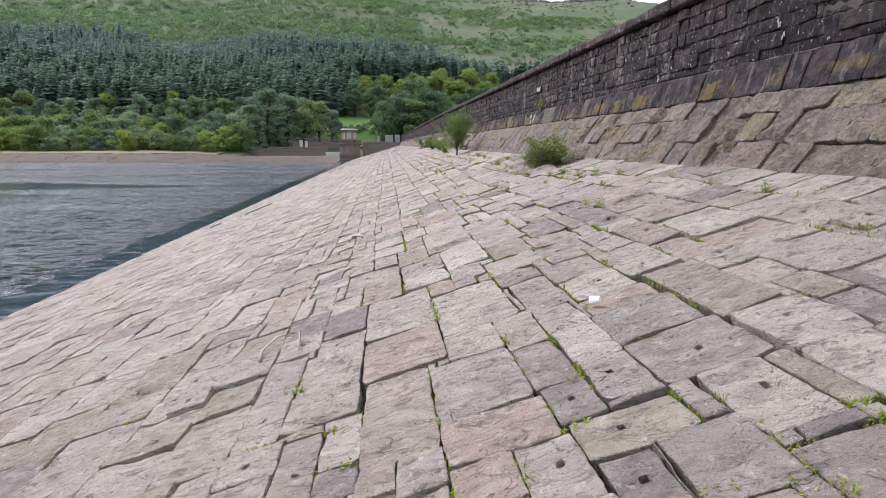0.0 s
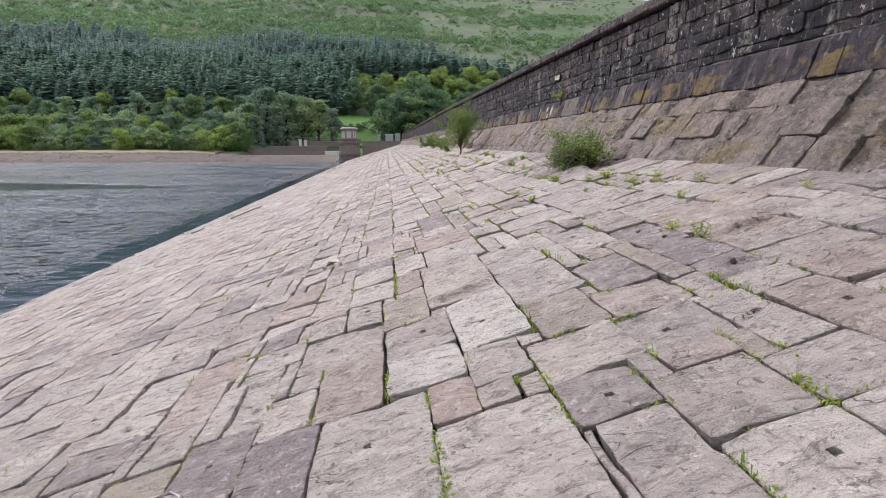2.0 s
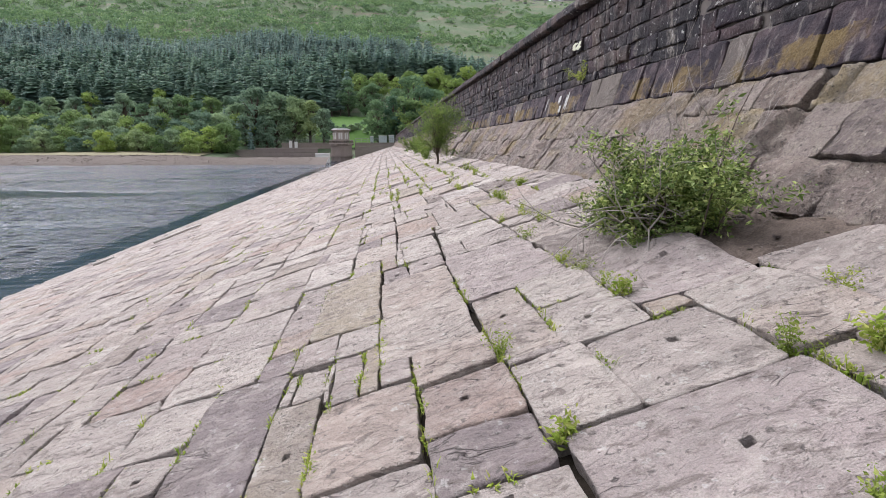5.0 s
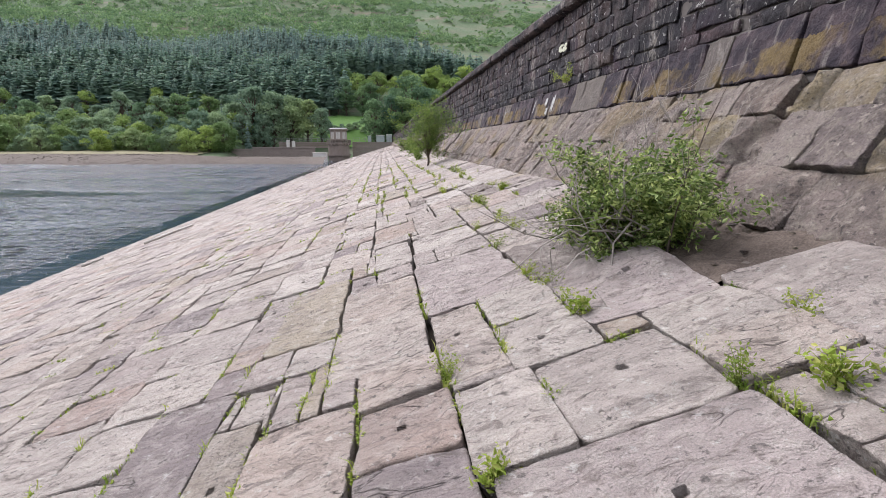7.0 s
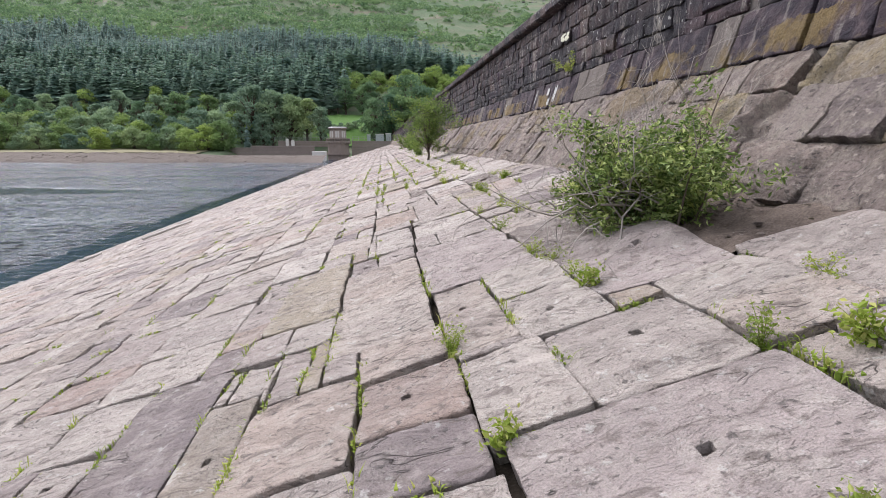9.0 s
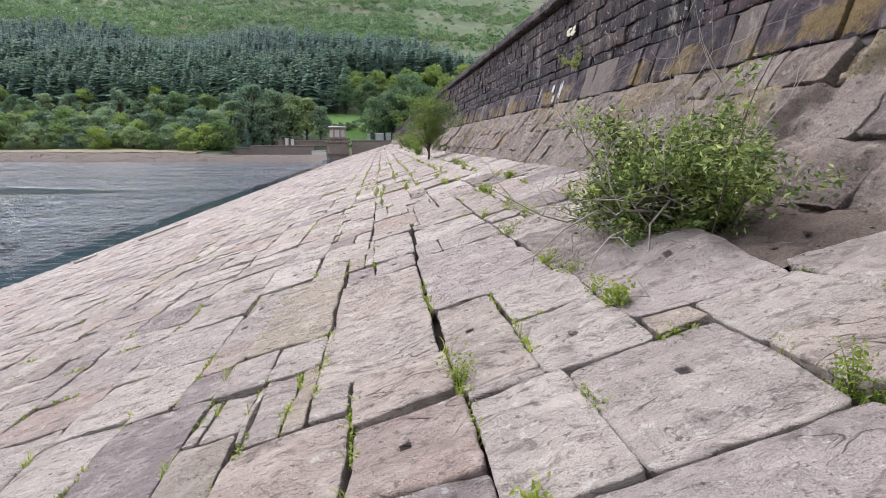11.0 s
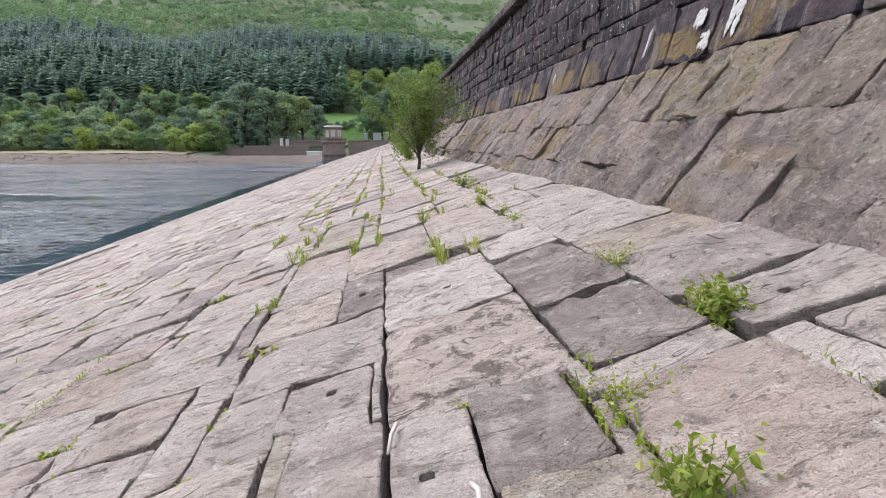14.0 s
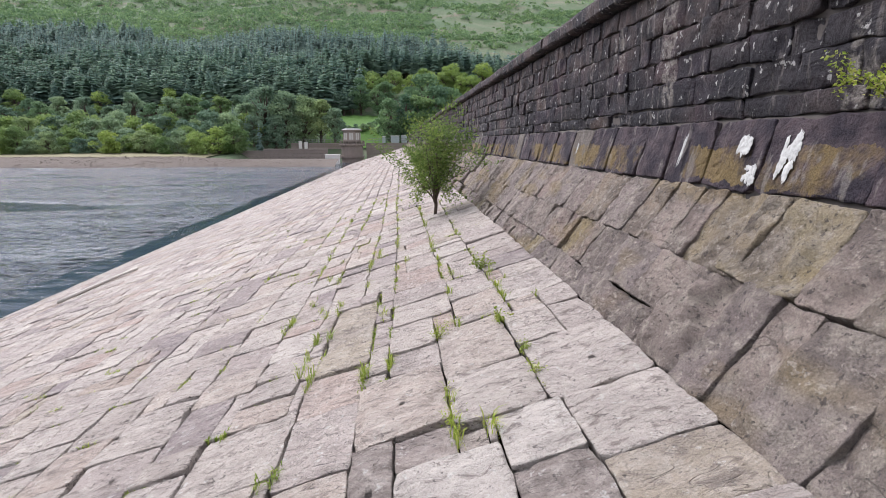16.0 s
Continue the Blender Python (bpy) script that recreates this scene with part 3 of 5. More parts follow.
def build_water():
    """Wind-ruffled water: short crests near the dam, smoother far out."""
    ys = [-350.0, -100.0, -30.0, 0.0, 5.0]
    while ys[-1] < 168:
        ys.append(ys[-1] + 0.10 + max(ys[-1] - 14, 0) * 0.0062)
    xs = [-8.2]
    while xs[-1] > -880:
        d = -xs[-1] - 8
        xs.append(xs[-1] - (0.16 + d * 0.0045 + max(d - 80, 0) * 0.05))
    xs, ys = np.array(xs[::-1]), np.array(ys)
    X, Y = [a.ravel() for a in np.meshgrid(xs, ys, indexing="ij")]
    Q = np.stack([X, Y, X * 0], -1)
    gust = np.clip(0.55 + 1.1 * vnoise(Q * np.array([0.013, 0.05, 1]), 71) + 0.4 * vnoise(Q * np.array([0.05, 0.16, 1]), 72), 0.12, 1.3)
    dy = np.gradient(ys)
    fade = np.clip(1.6 - dy / 0.45, 0.0, 1.0)[np.tile(np.arange(len(ys)), len(xs))]
    Z = 0.040 * vnoise(Q * np.array([0.8, 1.6, 1]) + 0.35 * vnoise(Q * 0.3, 73)[:, None], 74) + 0.022 * vnoise(Q * np.array([1.7, 3.4, 1]) + 5, 75)
    Z += 0.008 * vnoise(Q * np.array([2.8, 5.0, 1]) + 9, 76) * (dy[np.tile(np.arange(len(ys)), len(xs))] < 0.2)
    far = 0.16 * vnoise(Q * np.array([0.12, 0.33, 1]) + 3, 77)
    gust *= np.clip((-X - 9.3) / 7.0 + 0.25 * vnoise(Q * np.array([0.2, 0.1, 1]), 79), 0.15, 1)      # calm in the lee of the slope
    Z = WATER + gust * (Z * fade + far * (1 - fade))
    b = len(ys)
    I = (np.arange(len(xs) - 1)[:, None] * b + np.arange(b - 1)[None]).ravel()
    F = np.stack([I, I + b, I + b + 1, I + 1], -1)
    ob = new("water", mesh("water", np.stack([X, Y, Z], -1), F.tolist(), M_WATER))
    tagged(ob, "dark wind-rippled reservoir water", "water", kind="structure")


build_water()


def shore():
    """Shingle beach at the far shore, with a strip of dry grass along its top."""
    rng = np.random.default_rng(3)
    xs = np.linspace(-330, -12.5, 170)
    for name, mat, prof, label in (("shore_shingle", M_SHINGLE, ((137.5, -3.5), (140, -2.95), (145, -1.75), (149.5, -0.85)), "grey stony beach at the water's far edge"),
                                   ("shore_grass", M_GRASSBANK, ((149.2, -0.90), (150.5, -0.62), (156, -0.35), (161.0, -0.05)), "pale dry grass along the far shore")):
        v = []
        span = xs if name == "shore_shingle" else xs[xs < -44]
        for x in span:
            low = 0.7 * min(max((x + 52) / 14, 0.0), 1.0)
            for i, (y, z) in enumerate(prof):
                z -= low * (z + 3.5) / 2.65
                v.append((x, y + 0.9 * math.sin(x * 0.11) + rng.uniform(-0.35, 0.35), z + rng.uniform(-0.07, 0.07)))
        q = len(prof)
        f = [(i * q + j, (i + 1) * q + j, (i + 1) * q + j + 1, i * q + j + 1) for i in range(len(span) - 1) for j in range(q - 1)]
        tagged(new(name, mesh(name, v, f, mat)), label, "shore", kind="structure")
    pile = Pile()
    for _ in range(2600):
        x = rng.uniform(-170, -16)
        t = rng.uniform(0.05, 1) ** 1.3
        y = 139.5 + 10 * t + 0.9 * math.sin(x * 0.11)
        z = -3.0 + 2.25 * t
        s = rng.uniform(0.08, 0.26)
        c = rng.normal(size=(8, 3)) * 0.12 + np.array([[a, b, h] for a in (-1, 1) for b in (-1, 1) for h in (-0.6, 0.6)]) * 0.5
        pile.add(c * np.array([1, 1, 0.5]) * s + np.array([x, y, z]), [(0, 1, 3, 2), (4, 6, 7, 5), (0, 4, 5, 1), (2, 3, 7, 6), (1, 5, 7, 3), (0, 2, 6, 4)])
    ob = new("shore_stones", mesh("shore_stones", *pile.data(), M_SHINGLE, False))
    tagged(ob, "scattered grey boulders on the far beach", "stones", kind="stuff")


shore()

# ---------------------------------------------------------------- far works: draw-off tower, basin walls, railings
def tower():
    tx, ty = -10.7, 166.0
    t = thing("draw_off_tower", "stone valve tower with corbelled walkway beside the dam", "tower", at=(tx, ty, WATER))
    off = Vector((-tx, -ty, -WATER))

    def add(name, bm, mat, parent=t, label=""):
        bmesh.ops.translate(bm, verts=bm.verts, vec=off)
        return part(name, bm, mat, parent, label, False)
    add("shaft", prism(tx, ty, 3.0, 2.95, -5, 1.2, 20), M_TOWER_LOW, label="dark stained round stone shaft")
    add("base_ring", prism(tx, ty, 3.35, 3.35, -1.75, -1.2, 20), M_TOWER_LOW)
    add("corbel_ring", prism(tx, ty, 2.95, 3.4, 1.2, 1.75, 20), M_TOWER)
    add("walkway", prism(tx, ty, 3.45, 3.45, 1.75, 2.0, 20), M_TOWER)
    for i in range(20):
        a = 2 * math.pi * i / 20
        bm = box(-0.16, 0.16, 3.05, 3.5, 1.35, 1.75)
        bmesh.ops.rotate(bm, verts=bm.verts, cent=(0, 0, 0), matrix=Matrix.Rotation(a, 3, "Z"))
        bmesh.ops.translate(bm, verts=bm.verts, vec=(tx, ty, 0))
        add("corbel", bm, M_TOWER_LOW)
    for i in range(28):
        a = 2 * math.pi * i / 28
        px, py = tx + 3.3 * math.cos(a), ty + 3.3 * math.sin(a)
        add("baluster", box(px - 0.09, px + 0.09, py - 0.09, py + 0.09, 2.0, 2.6), M_TOWER)
    add("parapet_rail", prism(tx, ty, 3.42, 3.42, 2.6, 2.8, 20), M_TOWER)
    house = add("gatehouse", prism(tx, ty, 2.45, 2.4, 2.0, 5.35, 8, math.pi / 8), M_TOWER)
    for i in range(8):
        a = 2 * math.pi * i / 8
        w = box(-0.55, 0.55, 2.16, 2.30, 3.05, 4.85, 0.02)
        bmesh.ops.rotate(w, verts=w.verts, cent=(0, 0, 0), matrix=Matrix.Rotation(a, 3, "Z"))
        bmesh.ops.translate(w, verts=w.verts, vec=(tx, ty, 0))
        win = add("window", w, M_WINDOW, house, "tall pale blocked window")
        m = box(-0.05, 0.05, 2.28, 2.34, 3.05, 4.85)
        bmesh.ops.rotate(m, verts=m.verts, cent=(0, 0, 0), matrix=Matrix.Rotation(a, 3, "Z"))
        bmesh.ops.translate(m, verts=m.verts, vec=(tx, ty, 0))
        add("mullion", m, M_TOWER, house)
    add("cornice", prism(tx, ty, 2.75, 2.9, 5.35, 5.7, 8, math.pi / 8), M_TOWER)
    add("roof", prism(tx, ty, 2.9, 2.2, 5.7, 6.05, 8, math.pi / 8), M_LEAD, label="low grey lead roof")


tower()


def masonry_run(name, label, x0, x1, y, z0, z1, thick, mat, cap=0.3):
    t = thing(name, label, "wall", at=((x0 + x1) / 2, y, z0))
    off = Vector((-(x0 + x1) / 2, -y, -z0))
    rng = random.Random(int(abs(x0) * 10))
    rows = max(2, int((z1 - z0 - cap) / 0.8))
    hz = (z1 - z0 - cap) / rows
    for r in range(rows):
        bm = box(x0, x1, y - thick / 2 + rng.uniform(-0.04, 0.04), y + thick / 2, z0 + r * hz + 0.02, z0 + (r + 1) * hz - 0.02, 0.03)
        bmesh.ops.translate(bm, verts=bm.verts, vec=off)
        part("stone_course", bm, mat, t, smooth=False)
    bm = box(x0 - 0.1, x1 + 0.1, y - thick / 2 - 0.18, y + thick / 2 + 0.18, z1 - cap, z1, 0.04)
    bmesh.ops.translate(bm, verts=bm.verts, vec=off)
    part("coping", bm, M_TOWER, t, smooth=False)


masonry_run("basin_wall", "long brown stained stone wall beside the draw-off tower", -33.5, -16.9, 162, -2.6, 0.75, 1.0, M_TOWER_LOW)
masonry_run("basin_wall", "low brown stone wall running down to the shore", -48.0, -33.6, 163, -2.2, 0.25, 1.0, M_TOWER)
masonry_run("spillway_wall", "upper stone wall with ledges behind the tower", -29.0, -14.0, 176, 0.4, 2.2, 1.0, M_TOWER_LOW)
masonry_run("bridge_parapet", "stone parapet between the tower and the dam's end", -7.2, 9.0, 172, -3.0, 2.2, 0.9, M_TOWER)
block = thing("concrete_block", "pale concrete anchor block at the foot of the slope", "block", at=(-14.9, 156.0, -3.2))
bm = box(-1.75, 1.75, -1.6, 1.6, -0.6, 2.4, 0.08)
part("body", bm, M_PALE, block, smooth=False)
bm = box(-1.85, 1.85, -1.7, 1.7, 2.4, 2.55, 0.03)
part("cap_slab", bm, M_PALE, block, smooth=False)
for px, hgt in ((-26.2, 2.3), (-24.6, 2.0)):
    pier = thing("gate_pier", "pale concrete pier standing at the spillway wall", "pier", "piers at the spillway", (px, 174.6, 0.3))
    part("post", box(-0.42, 0.42, -0.4, 0.4, 0, hgt, 0.03), M_PALE, pier, smooth=False)
    part("cap", box(-0.5, 0.5, -0.48, 0.48, hgt, hgt + 0.15, 0.02), M_PALE, pier, smooth=False)


def railing(x0, x1, y, z):
    t = thing("railing", "thin grey metal railing along the spillway wall", "railing", at=(x0, y, z))
    n = int((x1 - x0) / 1.8)
    for i in range(n + 1):
        part("post", box(i * 1.8 - 0.05, i * 1.8 + 0.05, -0.05, 0.05, 0, 1.2), M_LEAD, t, smooth=False)
    for h in (0.6, 1.15):
        part("rail", box(0, n * 1.8, -0.04, 0.04, h, h + 0.08), M_LEAD, t, smooth=False)


railing(-38.0, -14.0, 180.0, 2.1)
railing(-7.0, 9.0, 172.3, 2.2)


def kiosk(x, y, z, w, h):
    t = thing("control_kiosk", "pale grey-green metal control cabinet on the dam's end", "cabinet", "kiosks at the dam's end", (x, y, z))
    part("body", box(-w / 2, w / 2, -0.8, 0.8, 0, h, 0.05), M_KIOSK, t, smooth=False)
    part("roof", box(-w / 2 - 0.12, w / 2 + 0.12, -0.92, 0.92, h, h + 0.14, 0.03), M_PALE, t, smooth=False)
    d = part("door", box(-w * 0.3, w * 0.3, -0.84, -0.8, 0.1, h - 0.15, 0.01), M_KIOSK, t, smooth=False)
    part("handle", box(w * 0.2, w * 0.24, -0.88, -0.84, h * 0.45, h * 0.6), M_LEAD, d, smooth=False)


kiosk(-2.2, 172.0, 2.2, 0.9, 1.7)
kiosk(1.0, 173.0, 2.2, 2.4, 1.9)
kiosk(3.6, 174.0, 2.2, 1.6, 2.1)
kiosk(6.4, 175.0, 2.2, 1.4, 1.7)

# ---------------------------------------------------------------- trees of the far shore
def crown_points(lobes, n, rng):
    """Points on and in the shells of several lobes."""
    pts = []
    w = np.array([l[3] * l[3] for l in lobes])
    pick = rng.choice(len(lobes), n, p=w / w.sum())
    for i in pick:
        x, y, z, r, q = lobes[i]
        d = rng.normal(size=3)
        d /= np.linalg.norm(d)
        d[2] = abs(d[2]) if rng.random() < 0.55 else d[2]
        rr = r * rng.uniform(0.45, 1.12)
        pts.append((x + d[0] * rr, y + d[1] * rr, z + d[2] * rr * q))
    return np.array(pts)


def broadleaf_mesh(height, spread, seed, mat, n, leaf, low=0.12):
    """Trunk with limbs, and a crown of many clumps, as two meshes."""
    rng = np.random.default_rng(seed)
    lobes, pile = [], Pile()
    pile.add(*tube([(0, 0, -1.0), (0.1, 0, height * 0.2), (0.05, 0.1, height * 0.45), (0, 0, height * 0.8)], [height * 0.03, height * 0.024, height * 0.017, height * 0.005], 6))
    for i in range(34):
        a = rng.uniform(0, 2 * math.pi)
        t = rng.uniform(0, 1)
        rad = spread * (0.25 + 0.62 * math.sin(math.pi * (0.18 + 0.72 * t))) * rng.uniform(0.35, 1.15)
        z = height * (low + 0.16 + (0.72 - low) * t)
        r = spread * rng.uniform(0.13, 0.34) * (1.1 - 0.35 * t)
        lobes.append((math.cos(a) * rad * 0.75, math.sin(a) * rad * 0.75, z, r, rng.uniform(0.6, 1.0)))
        pile.add(*tube([(0, 0, z * 0.5), (math.cos(a) * rad * 0.3, math.sin(a) * rad * 0.3, z * 0.75), lobes[-1][:3]], [height * 0.012, height * 0.009, height * 0.003], 4))
    lobes.append((0, 0, height * 0.82, spread * 0.38, 0.75))
    v, f = leaves(crown_points(lobes, n, rng), leaf, rng, 0.75)
    return mesh("trunk", *pile.data(), M_BARK), mesh("crown", v, f, mat, False)


def tree_kind(name, label, category, group, me):
    t = thing(name, label, category, group)
    for part_name, m in zip(("trunk", "crown"), me):
        ob = new(part_name, m)
        ob.parent = t
    return t


def plant_trees():
    rng = np.random.default_rng(11)
    kinds = {
        "bright": [tree_kind("bush", "bright green rounded willow bush on the far shore", "bush", "bushes along the far shore", broadleaf_mesh(6.5, 4.6, s, M_LEAF_BRIGHT, 3600, 0.38, -0.08)) for s in (1, 2)],
        "mid": [tree_kind("bush", "grey-green rounded bush on the far shore", "bush", "bushes along the far shore", broadleaf_mesh(6.5, 4.6, s, M_LEAF_MID, 3600, 0.38, -0.08)) for s in (3, 4)],
        "tree_mid": [tree_kind("broadleaf_tree", "full-crowned green broadleaf tree behind the shore", "tree", "trees behind the shore", broadleaf_mesh(12, 5.4, s, M_LEAF_MID, 4600, 0.46, 0.02)) for s in (5, 6)],
        "tree_dark": [tree_kind("broadleaf_tree", "dark green broadleaf tree behind the shore", "tree", "trees behind the shore", broadleaf_mesh(12.5, 5.6, s, M_LEAF_DARK, 4600, 0.46, 0.0)) for s in (7, 8)],
        "tree_bright": [tree_kind("broadleaf_tree", "yellow-green broadleaf tree below the conifers", "tree", "yellow-green trees below the conifers", broadleaf_mesh(12, 6.4, s, M_LEAF_BRIGHT, 4200, 0.55, 0.02)) for s in (9, 10)],
    }
    used = set()

    def put(kind, ratio, y, size, sink=0.0):
        base = kinds[kind][int(rng.integers(0, 2))]
        x = ratio * y
        z = float(hill_height(np.array([x]), np.array([y]))[0]) - sink
        m = pose(x, y, max(z, -0.9), 0, 0, rng.uniform(0, 360))
        if base.name in used:
            ob = copy_thing(base, m)
        else:
            used.add(base.name)
            ob, base.matrix_basis = base, m
        ob.scale = (size, size, size * rng.uniform(0.9, 1.12))
    # shore belt, bright bushes in front
    for i in range(34):
        r = -0.78 + 0.54 * (i + rng.uniform(0.1, 0.9)) / 34
        put("bright" if rng.random() < 0.58 else "mid", r, rng.uniform(157, 165), rng.uniform(0.65, 1.1))
    for i in range(28):
        r = -0.78 + 0.56 * (i + rng.uniform(0.1, 0.9)) / 28
        put("mid" if rng.random() < 0.65 else "bright", r, rng.uniform(168, 180), rng.uniform(1.0, 1.5))
    for i in range(22):
        r = -0.75 + 0.56 * (i + rng.uniform(0.1, 0.9)) / 22
        put("tree_mid" if rng.random() < 0.5 else "tree_dark", r, rng.uniform(186, 205), rng.uniform(0.72, 1.0))
    # the group left of the meadow
    for r, y, s in ((-0.235, 180, 1.05), (-0.205, 182, 1.38), (-0.175, 184, 1.45), (-0.145, 186, 1.32), (-0.118, 190, 1.2), (-0.095, 188, 0.95), (-0.19, 178, 0.9), (-0.225, 174, 0.7)):
        put("tree_mid", r, y, s)
    # the round group at the dam's end
    for r, y, s in ((0.0, 186, 1.2), (0.025, 188, 1.35), (0.05, 186, 1.5), (0.075, 188, 1.5), (0.10, 190, 1.3), (0.06, 194, 1.55)):
        put("tree_dark", r, y, s)
    for i in range(6):
        put("mid", -0.085 + 0.012 * i, 196 + rng.uniform(-3, 4), rng.uniform(0.3, 0.5))
    # yellow-green wood under the conifers
    for i in range(16):
        r = -0.06 + 0.30 * (i + rng.uniform(0.1, 0.9)) / 16
        put("tree_bright", r, rng.uniform(246, 270), rng.uniform(0.75, 1.1))
    for r in (-0.66, -0.60, -0.47, -0.36, -0.30):
        put("tree_bright", r, 224, rng.uniform(0.65, 0.9))
    for i in range(14):
        r = -0.06 + 0.32 * (i + rng.uniform(0.1, 0.9)) / 14
        put("tree_dark", r, rng.uniform(222, 236), rng.uniform(0.85, 1.1))


plant_trees()


def conifer(seed, tiers, per, bare, fine):
    """One conifer of unit height: trunk and drooping sprays of needles."""
    rng = np.random.default_rng(seed)
    p = Pile()
    p.add(*tube([(0, 0, -0.06), (0, 0, 0.5), (0, 0, 0.98)], [0.013, 0.009, 0.002], 4))
    nt = p.n
    nf = len(p.f)
    for i in range(tiers):
        t = (i + rng.uniform(0.1, 0.9)) / tiers
        z = bare + (1.0 - bare) * t
        reach = (0.185 * (1 - t) ** 0.75 + 0.012) * rng.uniform(0.7, 1.15)
        for j in range(per):
            a = 2 * math.pi * (j + rng.uniform(0, 1)) / per
            d = np.array([math.cos(a), math.sin(a)])
            s = np.array([-d[1], d[0]]) * reach * fine
            q = reach * rng.uniform(0.75, 1.15)
            dz = -reach * rng.uniform(0.15, 0.5)
            up = 0.035 * (1 - t) + 0.012
            p.add([(0, 0, z + up), (d[0] * q * 0.6 + s[0], d[1] * q * 0.6 + s[1], z + dz * 0.4), (d[0] * q, d[1] * q, z + dz), (d[0] * q * 0.6 - s[0], d[1] * q * 0.6 - s[1], z + dz * 0.4)],
                  [(0, 1, 2), (0, 2, 3)])
    v, f = p.data()
    return v, f, nt, nf


def forest(name, label, spots, shapes, mat, rng, tall):
    V, F, TV, TF, n, tn = [], [], [], [], 0, 0
    packed = [(v, np.array([q for q in f[nf:]]), nt, f[:nf]) for v, f, nt, nf in shapes]
    for x, y, z in spots:
        v, f, nt, tf = packed[int(rng.integers(0, len(packed)))]
        h = tall * rng.uniform(0.55, 1.1)
        a = rng.uniform(0, 6.28)
        c, s = math.cos(a), math.sin(a)
        lean = rng.normal(0, 0.015, 2)
        w = np.empty_like(v)
        wide = rng.uniform(1.05, 1.6)
        w[:, 0] = (v[:, 0] * c - v[:, 1] * s) * h * wide + x + v[:, 2] * lean[0] * h
        w[:, 1] = (v[:, 0] * s + v[:, 1] * c) * h * wide + y + v[:, 2] * lean[1] * h
        w[:, 2] = v[:, 2] * h + z
        V.append(w[nt:])
        F.append(f - nt + n)
        n += len(w) - nt
        TV.append(w[:nt])
        TF.extend([tuple(i + tn for i in q) for q in tf])
        tn += nt
    ob = new(name, mesh(name, np.concatenate(V), [tuple(q) for q in np.concatenate(F).tolist()], mat, False))
    tagged(ob, label, "forest", kind="stuff")
    tr = new("trunks", mesh("trunks", np.concatenate(TV), TF, M_BARK, False))
    tr.parent = ob
    tagged(tr, "bare brown conifer trunks", kind="stuff")


def plant_forest():
    rng = np.random.default_rng(21)
    near, far = [], []
    y = 226.0
    while y < 575:
        step = 3.3 + (y - 226) * 0.002
        for r in np.arange(-0.80, 0.42, step / y):
            x = (r + rng.uniform(-0.9, 0.9) * step / y) * y
            yy = y + rng.uniform(-0.9, 0.9) * step
            rr = x / yy
            limit = np.interp(rr, [-0.8, -0.25, 0.0, 0.14, 0.28, 0.42], [405, 384, 352, 318, 302, 300]) + 12 * math.sin(x * 0.06)
            if yy > limit or (rr > -0.055 and yy < 272):
                continue
            if rng.random() < 0.10:
                continue
            (near if yy < 285 else far).append((x, yy))
        y += step
    for name, label, pts, shapes, mat, tall in (
            ("pine_wood", "tall dark green pines with bare trunks above the shore", near, [conifer(s, 17, 7, 0.26, 0.46) for s in (1, 2, 3, 4)], M_CONIFER, 16.5),
            ("spruce_plantation", "dense blue-green spruce plantation on the hillside", far, [conifer(s, 12, 5, 0.10, 0.55) for s in (5, 6, 7)], M_CONIFER_HIGH, 12.0)):
        a = np.array(pts)
        z = hill_height(a[:, 0], a[:, 1])
        forest(name, label, np.column_stack([a, z]), shapes, mat, rng, tall)
    # a few spruces standing among the shore bushes
    lone = conifer(9, 16, 8, 0.05, 0.3)
    v, f, nt, nf = lone
    tm, cm = mesh("trunk", v[:nt], f[:nf], M_BARK, False), mesh("crown", v[nt:], [tuple(i - nt for i in q) for q in f[nf:]], M_CONIFER_HIGH, False)
    base = tree_kind("spruce", "young blue-green spruce standing among bushes", "tree", "young spruces at the shore", (tm, cm))
    for i, (r, yy, h) in enumerate(((-0.44, 183, 10), (-0.405, 184, 9), (-0.235, 172, 8), (-0.215, 170, 9), (-0.255, 176, 11))):
        m = pose(r * yy, yy, float(hill_height(np.array([r * yy]), np.array([yy]))[0]), 0, 0, 40 * i)
        if i == 0:
            ob, base.matrix_basis = base, m
        else:
            ob = copy_thing(base, m)
        ob.scale = (h, h, h)


plant_forest()


